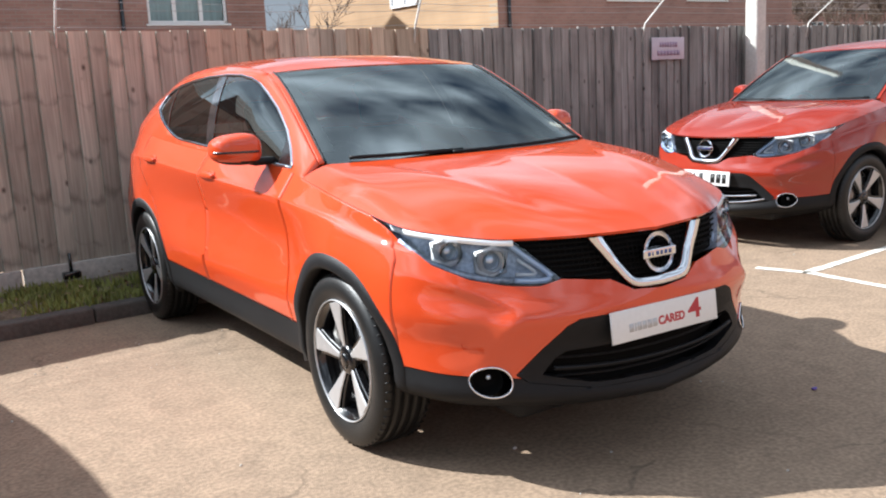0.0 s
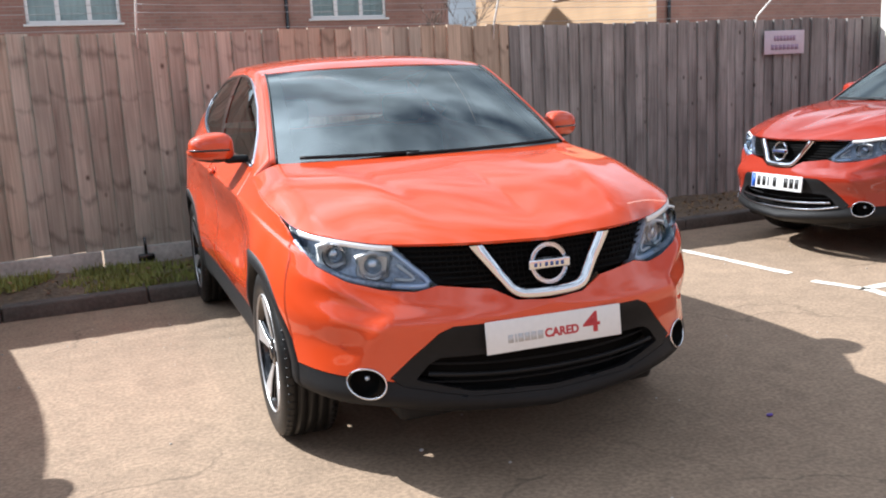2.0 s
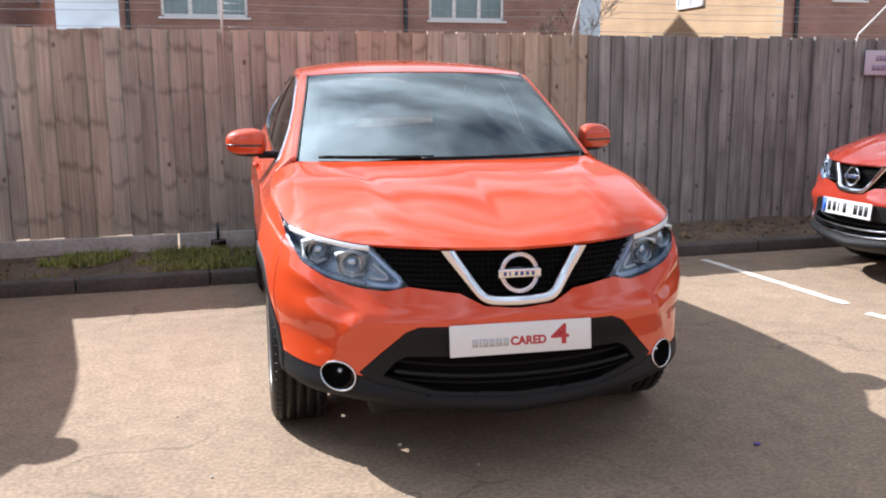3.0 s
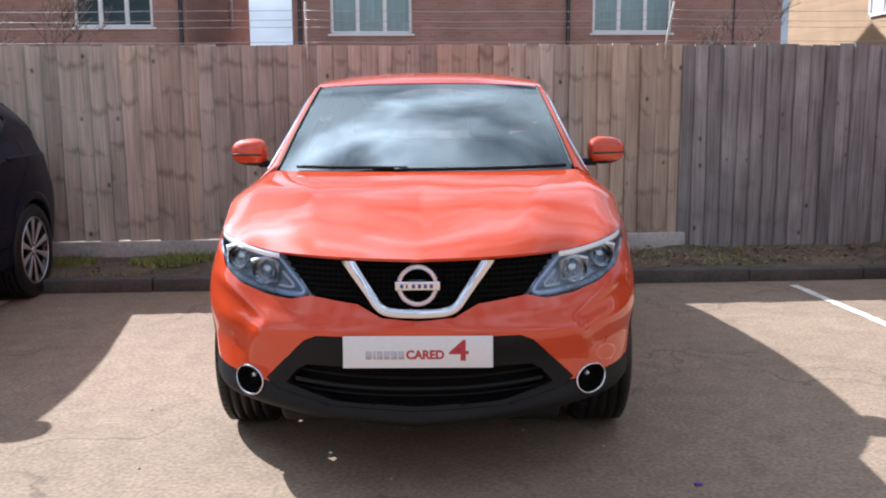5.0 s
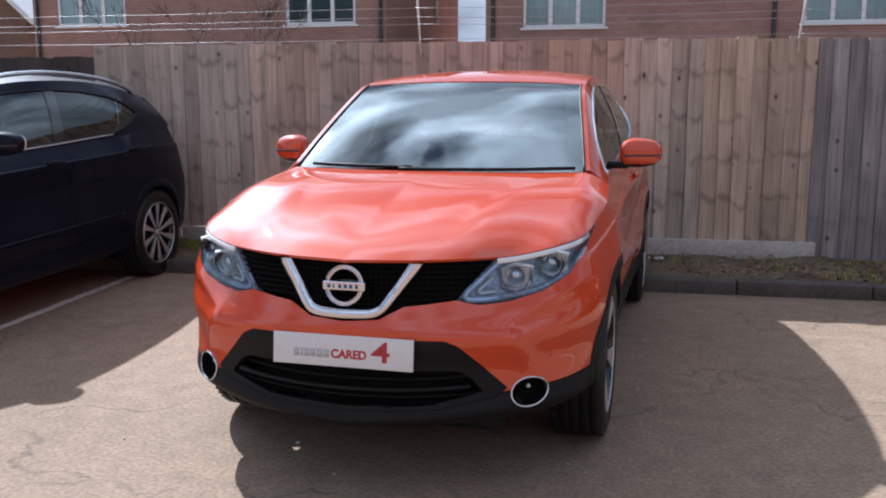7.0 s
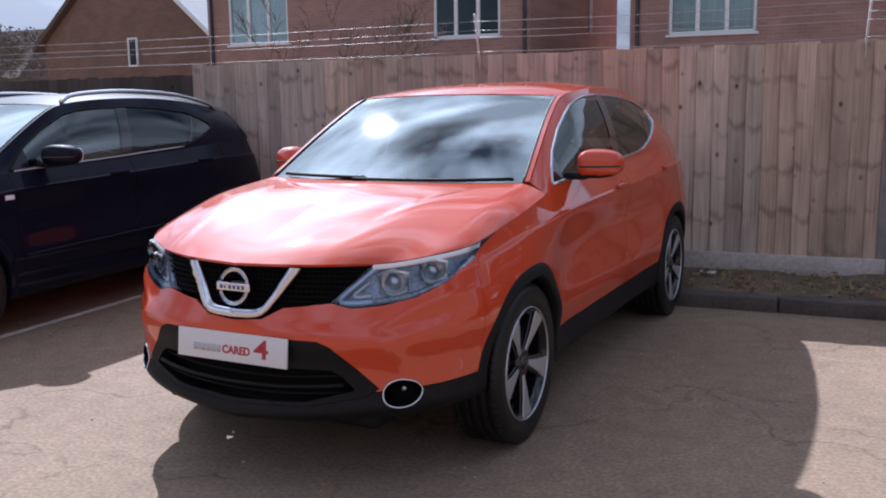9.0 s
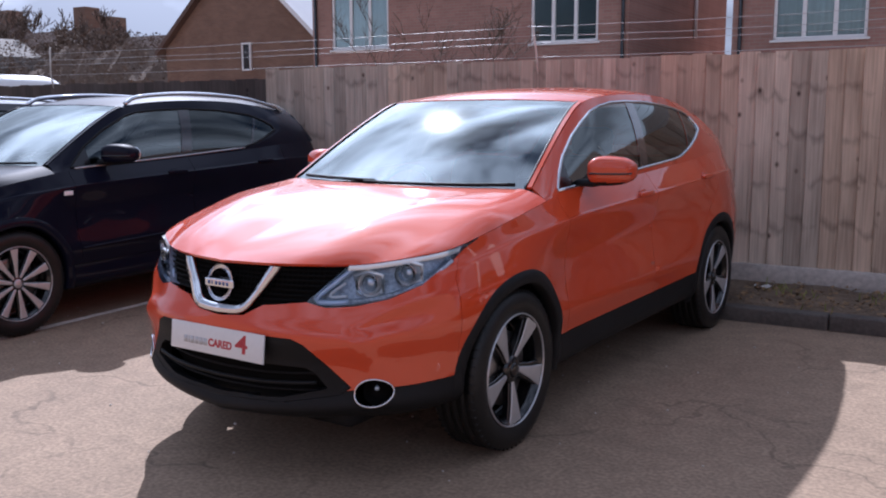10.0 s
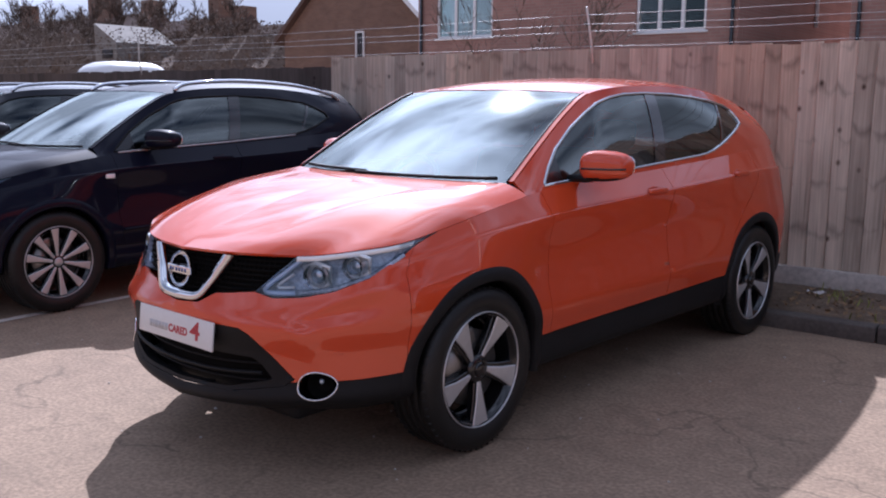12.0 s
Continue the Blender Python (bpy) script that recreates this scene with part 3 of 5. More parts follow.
    for (a0, b0), (a1, b1) in zip(opening, opening[1:] + opening[:1]):
        for k in range(6):
            y, z = a0 + (a1 - a0) * k / 6, b0 + (b1 - b0) * k / 6
            trim_pts.append(side_of(gtree, y, z, -0.002))
    pair("window_trim", made(tube, trim_pts, 0.0085, 6, True), CHROME if front_cladding else CLADDING, car, "chrome window trim" if front_cladding else "")

    # windscreen and roof
    def cross(cp, ep, n=21, py=2.0, pz=2.4):
        return [(ep[0] * s, cp[1] + (ep[1] - cp[1]) * s ** py, cp[2] + (ep[2] - cp[2]) * s ** pz) for s in np.linspace(0, 1, n)]
    ws, posts, base_c, top_c = [], [], np.array([0, 0.20, 1.066]), np.array([0, 1.02, 1.492])
    for v in np.linspace(0, 1, 24):
        c = base_c * (1 - v) + top_c * v
        c[2] += 0.035 * math.sin(math.pi * v)
        e = along(cant, 1, 0.36 + 0.74 * v)
        line = np.array(cross(c, e, 61))
        split = 1 - 0.022 / e[0]
        pick = lambda a, b, n: [[np.interp(q, np.linspace(0, 1, 61), line[:, k]) for k in range(3)] for q in np.linspace(a, b, n)]
        ws.append(pick(0, split - 0.006, 21))
        posts.append([(p[0], p[1] - 0.004, p[2] + 0.004) for p in pick(split, 1, 5)])
    pair("windscreen_pillar", rim_in(made(sheet, posts), depth=0.012), paint, car)
    part("windscreen", both(made(sheet, ws)), GLASS, car, "windscreen reflecting clouds")
    inner = [[(q[0] * 0.985, q[1] + 0.022, q[2] - 0.016) for q in p[-3:]] for p in ws[3:]]
    pair("pillar_trim", made(sheet, inner), PALE_TRIM, car, "pale inner pillar lining")
    edge_seal = [(p[-1][0], p[-1][1] - 0.002, p[-1][2] + 0.002) for p in ws]
    pair("windscreen_seal", made(tube, edge_seal, 0.006, 5), CLADDING, car)
    rf = []
    for v in np.linspace(0, 1, 30):
        yc = 1.02 + 2.23 * v
        c = along([(0, *p) for p in smooth_curve(RIDGE, 5)], 1, yc)
        rf.append(cross(c, along(cant, 1, 1.10 + 2.05 * v), 17, 2.0, 2.6))
    roof = both(made(sheet, rf))
    part("roof", rim_in(roof, depth=0.01), paint, car)
    last = [r[-1] for r in sgrid]
    hatch = []
    for i, p in enumerate(last):
        h = i / (len(last) - 1)
        cy = 3.46 * (1 - h) + 3.2 * h
        cz = p[2] + (0.0 if h < 0.5 else 0.08 * (h - 0.5) * 2)
        hatch.append([(p[0] * math.cos(a), p[1] + (cy - p[1]) * math.sin(a), p[2] + (cz - p[2]) * math.sin(a)) for a in np.linspace(0, math.pi / 2, 14)])
    part("tailgate", both(made(sheet, hatch)), paint, car)

    # wheel arches, liners and floor
    for cy in (0.0, WHEELBASE):
        ring = []
        for a in np.linspace(-104, 104, 53):
            q = []
            for r, off in ((ARCH_R - 0.012, -0.05), (ARCH_R - 0.012, -0.004), (ARCH_R - 0.004, 0.002), (ARCH_R + 0.046, 0.003), (ARCH_R + 0.053, -0.012)):
                y, z = cy + r * math.sin(radians(a)), TYRE_R + r * math.cos(radians(a))
                z = max(z, 0.28 if a < 0 and cy == 0.0 else 0.235)
                yy = min(max(y, -0.62), 3.2)
                q.append(side_of(tree, yy, min(max(z, 0.27), 0.80), off))
                q[-1].z, q[-1].y = z, y
            ring.append(q)
        pair("wheel_arch", made(sheet, ring), CLADDING if front_cladding else paint, car, "black plastic wheel arch trim" if front_cladding else "")
        liner = [[(x, cy + 0.395 * math.sin(radians(a)), TYRE_R + 0.395 * math.cos(radians(a))) for x in (0.81, 0.50)] for a in np.linspace(-82, 106, 25)]
        pair("wheel_liner", made(sheet, liner), CLADDING, car)
    part("floor_pan", made(box, -0.52, 0.52, -0.70, 3.3, 0.22, 0.34, 0.03), CLADDING, car)
    for x0 in (0.5, -0.78):
        part("sill_box", made(box, x0, x0 + 0.28, 0.42, 2.22, 0.24, 0.42, 0.03), CLADDING, car)
    part("bulkhead", made(box, -0.60, 0.60, -0.05, 0.0, 0.3, 0.86, 0.02), CLADDING, car)

    # nose: lamps
    for sgn in (1, -1):
        lamp = part("headlight", (lambda b: b if sgn > 0 else mirrored(b))(lens.copy()), LENS, car, "clear headlight with projector lamps and white brow strip")
        back = shifted(lens.copy(), 0, 0, 0)
        for v in back.verts:
            v.co += Vector((-0.012, 0.055, 0.0))
        rim = rim_in(lens.copy(), depth=0.06)
        part("lamp_bowl", back if sgn > 0 else mirrored(back), LAMP_DARK, lamp)
        part("lamp_rim", (lambda b: b if sgn > 0 else mirrored(b))(keep_rim(rim, len(lens.faces))), LAMP_DARK, lamp)
        for px, pz, r in ((0.565, 0.785, 0.046), (0.678, 0.822, 0.042)):
            p = front_of(tree, px, pz, -0.035)
            turn = pose(sgn * p.x, p.y, p.z) @ pose(0, 0, 0, 0, 0, sgn * 20)
            part("projector_ring", made(lathe, [(-0.03, r), (0.012, r), (0.016, r * 0.9), (0.004, r * 0.78), (-0.02, r * 0.7)], 32, "y", turn @ pose(0, 0, 0, 0, 0, 180)), CHROME, lamp)
            ball = bmesh.new()
            rounded(ball, (0, 0.012, 0), (r * 0.72, r * 0.5, r * 0.72), 2.0)
            bmesh.ops.transform(ball, matrix=turn, verts=ball.verts[:])
            part("projector_lens", ball, LAMP_GLASS, lamp)
        brow = []
        for x in np.linspace(0.508, 0.792, 16):
            zt = along(top[:int(6 * SUB)], 0, x)[2]
            q = [front_of(tree, x, zt - d, -o) for d, o in ((0.003, 0.006), (0.004, -0.002), (0.022, -0.002), (0.024, 0.02))]
            brow.append([Vector((sgn * v.x, v.y, v.z)) for v in q])
        part("brow_strip", made(sheet, brow), LAMP_WHITE, lamp)
        for path, w, mat in (([(0.512, 0.842), (0.47, 0.80), (0.405, 0.728), (0.46, 0.718), (0.52, 0.722)], 0.011, LAMP_DARK2), ([(0.495, 0.79), (0.45, 0.742), (0.51, 0.742)], 0.006, LAMP_WHITE),
                             ([(0.52, 0.722), (0.60, 0.732), (0.68, 0.758), (0.745, 0.80), (0.78, 0.86)], 0.012, LAMP_DARK)):
            pts = [front_of(tree, x, z, -0.022) for x, z in smooth_curve(path, 4)]
            part("lamp_guide", made(tube, [(sgn * p.x, p.y, p.z) for p in pts], w, 6), mat, lamp)
        for px, pz, hw in ((0.565, 0.785, 0.058), (0.685, 0.825, 0.052)):
            p = front_of(tree, px, pz, -0.03)
            hexa = [(sgn * (p.x + hw * c), p.y + 0.3 * hw * c, p.z + hw * 0.9 * q) for c, q in ((-0.9, 0.6), (0.0, 0.95), (0.95, 0.7), (0.9, -0.5), (0.2, -0.95), (-0.75, -0.7))]
            tray = bmesh.new()
            tray.faces.new([tray.verts.new((q[0], q[1] + 0.012, q[2])) for q in (hexa if sgn > 0 else hexa[::-1])][::-1])
            part("lamp_tray", tray, LAMP_SILVER, lamp, smooth=False)
            part("lamp_bezel", made(tube, hexa, 0.008, 6, True), LAMP_WHITE, lamp)
    lens.free()

    # nose: grille
    for v in grille.verts:
        v.co += Vector((0, 0.035, 0))
    part("grille_back", both(grille), GRILLE_BLACK, car)
    mesh_bars = bmesh.new()
    for i in range(9):
        z = 0.70 + i * 0.019
        lim = 0.10 + max(0, (z - 0.665)) * 1.9 + (0.12 if z > 0.70 else 0)
        lim = min(lim, 0.385 + (z - 0.722) * 0.9 if z > 0.722 else lim)
        tube(mesh_bars, [front_of(tree, x, z, -0.022) for x in np.linspace(-lim, lim, 25)], 0.0045, 5)
    for i in range(-21, 22):
        x = i * 0.02
        z0 = 0.695 if abs(x) < 0.12 else 0.695 + (abs(x) - 0.12) * 0.26
        if abs(x) < 0.46:
            tube(mesh_bars, [front_of(tree, x, max(z0, 0.722 + (abs(x) - 0.385) * 1.15), -0.024), front_of(tree, x, 0.85, -0.024)], 0.003, 4)
    part("grille_mesh", mesh_bars, GRILLE_BLACK, car, "black mesh grille")
    vbm = bmesh.new()
    outer = [(0.276, 0.848), (0.23, 0.787), (0.18, 0.722), (0.150, 0.684), (0.118, 0.664), (0.07, 0.657), (0, 0.655)]
    inner = [(0.216, 0.848), (0.179, 0.789), (0.144, 0.738), (0.122, 0.708), (0.098, 0.696), (0.06, 0.692), (0, 0.691)]
    strip = []
    for (xo, zo), (xi, zi) in zip(smooth_curve(outer, 4), smooth_curve(inner, 4)):
        a, b = front_of(tree, xo, zo), front_of(tree, xi, zi)
        cut = lambda f, o: a * (1 - f) + b * f + Vector((0, o, 0))
        strip.append([cut(0, 0.03), cut(0, -0.004), cut(0.14, -0.016), cut(0.80, -0.011), cut(1, 0.004), cut(1, 0.03)])
    strip[-1] = [Vector((0, p.y, p.z)) for p in strip[-1]]
    sheet(vbm, [q[::-1] for q in strip])
    for e in vbm.edges:
        if len(e.link_faces) == 2 and e.calc_face_angle(0) > 0.3:
            e.smooth = False
    part("grille_v", both(vbm), CHROME, car, "chrome V-shaped grille bar")
    bc = front_of(tree, 0, 0.768, 0.013)
    part("badge_ring", made(lathe, [(-0.010, 0.057), (0.004, 0.058), (0.010, 0.064), (0.006, 0.070), (-0.010, 0.072)], 48, "y", pose(*bc) @ pose(0, 0, 0, -9, 0, 0) @ pose(0, 0, 0, 0, 0, 180)), CHROME, car, "round chrome badge")
    part("badge_bar", made(box, -0.078, 0.078, bc.y - 0.016, bc.y + 0.002, bc.z - 0.016, bc.z + 0.016, 0.004), CHROME, car)
    for i in range(6):
        x = -0.060 + i * 0.0205
        part("badge_mark", made(box, x, x + (0.005 if i == 1 else 0.011), bc.y - 0.0175, bc.y - 0.015, bc.z - 0.007, bc.z + 0.007), PRINT_NAVY, car)
    part("badge_post", made(box, -0.05, 0.05, bc.y, bc.y + 0.05, bc.z - 0.02, bc.z + 0.02), GLOSS_BLACK, car)

    # nose: intake, plate, fog lamps
    surround = intake.copy()
    hole = carve(surround, [(-0.01, 0.478), (0.40, 0.475), (0.435, 0.455), (0.480, 0.402), (0.3, 0.354), (-0.01, 0.338)], "y", everything)
    part("intake_surround", rim_in(both(surround), depth=0.05), clad if front_cladding else CLADDING, car, "black plastic lower grille surround")
    for v in hole.verts:
        v.co += Vector((0, 0.09, 0))
    part("intake_back", both(hole), GRILLE_BLACK, car)
    intake.free()
    for z, r, mat in ((0.452, 0.004, CLADDING), (0.422, 0.008, CLADDING if plate == "dealer" else CHROME), (0.388, 0.004, CLADDING)):
        lim = 0.44
        part("intake_bar", made(tube, [front_of(tree, x, z - 0.020 * (1 - (x / lim) ** 2), 0.0 if r > 0.005 else -0.03) for x in np.linspace(-lim, lim, 25)], r, 6), mat, car)
    if plate != "dealer":
        part("intake_trim", made(tube, [front_of(tree, x, 0.372 - 0.018 * (1 - (x / 0.48) ** 2) + 0.02 * abs(x / 0.48) ** 4, 0.006) for x in np.linspace(-0.5, 0.5, 31)], 0.007, 6), CHROME, car)
    for sgn in (1, -1):
        ring = []
        for i in range(36):
            a = 2 * math.pi * i / 36
            p = front_of(tree, fog_c[0] + 0.058 * math.cos(a), fog_c[1] + 0.052 * math.sin(a), 0.004)
            ring.append((sgn * p.x, p.y, p.z))
        fl = part("fog_light", made(tube, ring, 0.0036, 8, True), CHROME, car, "chrome-ringed round fog light")
        p = front_of(tree, *fog_c, -0.02)
        cup = made(lathe, [(0.010, 0.052), (-0.03, 0.044), (-0.042, 0.03), (-0.040, 0.0)], 28, "y", pose(sgn * p.x, p.y, p.z, 0, 0, sgn * 25))
        part("fog_cup", cup, GRILLE_BLACK, fl)
        bulb = bmesh.new()
        rounded(bulb, (sgn * (p.x - 0.012), p.y + 0.012, p.z + 0.008), (0.011, 0.010, 0.011), 2.0)
        part("fog_lens", bulb, LAMP_GLASS, fl)
        s = front_of(tree, 0.69, 0.515, 0.003)
        part("parking_sensor", made(lathe, [(0, 0.012), (0.004, 0.011), (0.005, 0.0)], 16, "y", pose(sgn * s.x, s.y, s.z, 0, 0, 180 + sgn * 40)), paint, car)
    fog.free()
    py = front_of(tree, 0, 0.53).y - 0.012
    pl = part("number_plate", made(box, -0.26, 0.26, -0.004, 0.004, -0.0555, 0.0555, 0.0015), PLATE_WHITE, car, "white dealer plate with grey and red print" if plate == "dealer" else "white number plate with black bars")
    pl.matrix_basis = pose(0, py, 0.541, -6, 0, 0)
    if plate == "dealer":
        for i, w in enumerate((0.020, 0.008, 0.019, 0.019, 0.021, 0.020)):
            x = -0.181 + (0, 0.026, 0.039, 0.063, 0.087, 0.113)[i]
            part("grey_bar", made(box, x, x + w, -0.0052, -0.0038, -0.025, 0.003), PRINT_PALE, pl)
        text_part("plate_word", "CARED", 0.041, PRINT_RED, pl, pose(0.025, -0.0042, -0.011, 90, 0, 0), bold=0.0017)
        text_part("plate_figure", "4", 0.100, PRINT_RED, pl, pose(0.143, -0.0042, 0.001, 90, 0, 0) @ Matrix.Diagonal((1.38, 1, 1, 1)), bold=0.0016)
    elif plate == "bars":
        part("blue_band", made(box, -0.256, -0.215, -0.0052, -0.0038, -0.052, 0.052), PRINT_BLUE, pl)
        for i, w in enumerate((0.045, 0.045, 0.02, 0.045, 0.0, 0.05, 0.05, 0.045)):
            if w:
                x = -0.20 + i * 0.056
                part("black_bar", made(box, x, x + w * 0.85, -0.0052, -0.0038, -0.036, 0.036), PRINT_BLACK, pl)

    # mirrors, handles, wipers
    for sgn in (1, -1):
        mb = bmesh.new()
        rounded(mb, (0.922, 0.795, 1.146), (0.100, 0.082, 0.070), 2.9, 36, 24)
        for v in mb.verts:
            d = v.co.x - 0.922
            v.co.z = 1.140 + (v.co.z - 1.140) * (1 - 1.1 * d - 7.0 * d * d)
            v.co.y += d * 0.42
            if v.co.y > 0.84 + d * 0.42:
                v.co.y = 0.84 + d * 0.42 + (v.co.y - 0.84 - d * 0.42) * 0.3
        lowm = lift(mb, [f for f in mb.faces if f.calc_center_median().z < 1.094])
        cap = part("door_mirror", mb if sgn > 0 else mirrored(mb), paint, car, "body-coloured door mirror")
        part("mirror_base", lowm if sgn > 0 else mirrored(lowm), CLADDING, cap)
        stalk = made(box, 0.755, 0.87, 0.715, 0.80, 1.070, 1.104, 0.014)
        part("mirror_stalk", stalk if sgn > 0 else mirrored(stalk), CLADDING, cap)
        glass_m = made(rounded, (0.925, 0.866, 1.146), (0.082, 0.004, 0.052), 3.0, 24, 12)
        for v in glass_m.verts:
            v.co.y += (v.co.x - 0.922) * 0.42
        part("mirror_glass", glass_m if sgn > 0 else mirrored(glass_m), CHROME, cap)
        # the lamp strip that runs round the front of the shell
        def rim_at(x, z):
            d = x - 0.922
            q = max(0.0, 1 - abs(d / 0.100) ** 2.9)
            return 0.795 - 0.082 * q ** (1 / 2.9) + d * 0.42 - 0.0012
        strip = made(sheet, [[(x, rim_at(x, z) - o, z) for z, o in ((1.1405, -0.004), (1.1400, 0.0), (1.1310, 0.0), (1.1305, -0.004))] for x in np.linspace(0.845, 1.019, 22)])
        part("mirror_strip", strip if sgn > 0 else mirrored(strip), GLOSS_BLACK, cap)
        for hy, hz in ((1.37, 0.992), (2.345, 1.030)):
            hp = side_of(tree, hy, hz)
            grip = bmesh.new()
            rounded(grip, (hp.x + 0.018, hy, hz), (0.014, 0.10, 0.016), 3.0, 24, 10)
            h = part("door_handle", grip if sgn > 0 else mirrored(grip), paint, car)
            cup = bmesh.new()
            rounded(cup, (hp.x - 0.004, hy - 0.01, hz - 0.006), (0.008, 0.06, 0.032), 2.2, 24, 10)
            part("handle_recess", cup if sgn > 0 else mirrored(cup), paint, h)
        fillet = [(0.50, 1.068), (0.66, 1.075), (0.66, 1.195), (0.60, 1.15)]
        fb = bmesh.new()
        vs = [fb.verts.new(side_of(gtree, y, z, 0.001)) for y, z in fillet]
        fb.faces.new(vs)
        part("mirror_sail", fb if sgn > 0 else mirrored(fb), GLOSS_BLACK, car)
    for pts in ([(0.655, 0.325, 1.100), (0.40, 0.252, 1.095), (0.1, 0.222, 1.092), (-0.14, 0.222, 1.092)], [(-0.08, 0.235, 1.098), (-0.38, 0.262, 1.100), (-0.60, 0.318, 1.102)]):
        part("wiper", made(tube, smooth_curve(pts, 6), 0.009, 6), CLADDING, car)
    part("cowl", both(made(sheet, [[(0.70 * s, 0.16 + 0.15 * s ** 2 + d, 1.062 + e + 0.012 * s) for s in np.linspace(0, 1, 12)] for d, e in ((0.0, 0.0), (0.08, 0.015))])), CLADDING, car)
    if not front_cladding:
        for sgn in (1, -1):
            rp = side_of(tree, 0.40, 0.90)
            blk = made(box, rp.x - 0.004, rp.x + 0.006, 0.365, 0.435, 0.885, 0.915, 0.003)
            part("side_repeater", blk if sgn > 0 else mirrored(blk), LAMP_WHITE, car, "small clear side lamp")
        for sgn in (1, -1):
            strip = [side_of(gtree, y, np.interp(y, [0.49, 1.5, 2.2], [1.056, 1.104, 1.143]), 0.003) for y in np.linspace(0.52, 2.2, 24)]
            part("belt_strip", made(tube, [(sgn * p.x, p.y, p.z) for p in strip], 0.006, 6), ALLOY, car, "thin bright strip under the side windows")
            rub = [side_of(tree, y, 0.50 + 0.03 * y, 0.002) for y in np.linspace(0.50, 2.15, 24)]
            part("door_moulding", made(tube, [(sgn * p.x, p.y, p.z) for p in rub], 0.011, 6), paint, car)
        part("windscreen_label", made(box, -0.05, 0.05, -0.001, 0.001, 0.0, 0.07, 0.0, pose(0.45, 0.385, 1.135, -62, 0, 0)), PLATE_WHITE, car)
    if rails:
        for sgn in (1, -1):
            pts = [(sgn * (along(cant, 1, y)[0] - 0.03), y, along(cant, 1, y)[2] + dz) for y, dz in ((1.15, 0.015), (1.3, 0.048), (1.8, 0.054), (2.4, 0.052), (2.85, 0.046), (3.0, 0.015))]
            part("roof_rail", made(tube, smooth_curve(pts, 6), 0.016, 8), CHROME, car, "bright roof rail")

    # cabin
    part("dashboard", made(box, -0.66, 0.66, 0.35, 0.75, 0.72, 1.045, 0.05), CABIN, car)
    part("cabin_side", made(box, -0.70, 0.70, 2.55, 2.6, 0.4, 1.1, 0.02), CABIN, car)
    part("parcel_shelf", made(box, -0.60, 0.60, 2.6, 3.1, 1.06, 1.1, 0.01), CABIN, car)
    part("headlining", both(made(sheet, [[(p[0] * 0.93, p[1], p[2] - 0.03) for p in r] for r in rf])), CABIN, car)
    for sx in (-0.36, 0.36):
        seat = part("front_seat", made(box, sx - 0.25, sx + 0.25, 1.05, 1.58, 0.40, 0.62, 0.06), CLOTH, car)
        part("seat_back", made(box, -0.23, 0.23, -0.08, 0.08, 0.0, 0.62, 0.07, pose(sx, 1.60, 0.55, -14, 0, 0)), CLOTH, seat)
        part("headrest", made(box, -0.13, 0.13, -0.05, 0.05, 0.0, 0.17, 0.045, pose(sx, 1.77, 1.17, -10, 0, 0)), CLOTH, seat)
    part("rear_bench", made(box, -0.62, 0.62, 2.0, 2.5, 0.42, 0.66, 0.06), CLOTH, car)
    part("bench_back", made(box, -0.62, 0.62, -0.08, 0.08, 0.0, 0.52, 0.06, pose(0, 2.5, 0.62, -16, 0, 0)), CLOTH, car)
    wheel_m = pose(-0.36, 0.84, 0.96, 62, 0, 0)
    part("steering_wheel", made(tube, [wheel_m @ Vector((0.185 * math.cos(a), 0.185 * math.sin(a), 0)) for a in np.linspace(0, 2 * math.pi, 40, endpoint=False)], 0.015, 8, True), CABIN, car)
    part("steering_hub", made(box, -0.17, 0.17, -0.05, 0.05, -0.02, 0.015, 0.015, wheel_m), CABIN, car)
    if plate == "bars":
        part("hanging_tag", made(box, -0.022, 0.022, 0.948, 0.951, 1.20, 1.36, 0.0, pose(0, 0, 0, 0, 6, 0) @ pose(-0.13, 0, 0.01)), PLATE_WHITE, car, "white paper tag hanging from the mirror")
    part("rear_view_mirror", made(box, -0.12, 0.12, 0.93, 0.955, 1.355, 1.42, 0.012), CABIN, car)

    # wheels
    w = build_wheel(car, wheels)
    w.matrix_basis = pose(0.850, 0, TYRE_R, -42, 0, 0)
    copy_thing(w, pose(0.872, WHEELBASE, TYRE_R, 25, 0, 0))
    copy_thing(w, pose(-0.850, 0, TYRE_R, 2, 0, 180))
    copy_thing(w, pose(-0.872, WHEELBASE, TYRE_R, 40, 0, 180))
    return car


def keep_rim(bm, first):
    """Of a panel with turned-in edges, the edges alone."""
    bm.faces.ensure_lookup_table()
    bmesh.ops.delete(bm, geom=bm.faces[:first], context="FACES")
    return bm


LAMP_GLASS = material("projector_glass", (0.55, 0.64, 0.75), 0.04, 0.7, coat=1.0)
LAMP_DARK2 = material("lamp_reflector", (0.60, 0.74, 0.98), 0.2, 0.3)
LAMP_SILVER = material("lamp_silver", (0.88, 0.91, 0.96), 0.16, 0.35, vary=0.3, scale=18)
PRINT_NAVY = material("print_navy", (0.05, 0.09, 0.28), 0.4)
PRINT_PALE = material("print_pale_grey", (0.50, 0.50, 0.51), 0.5)
GRILLE_BLACK = material("grille_black", (0.006, 0.006, 0.006), 0.65, spec=0.06)

# ---- materials of the place ----


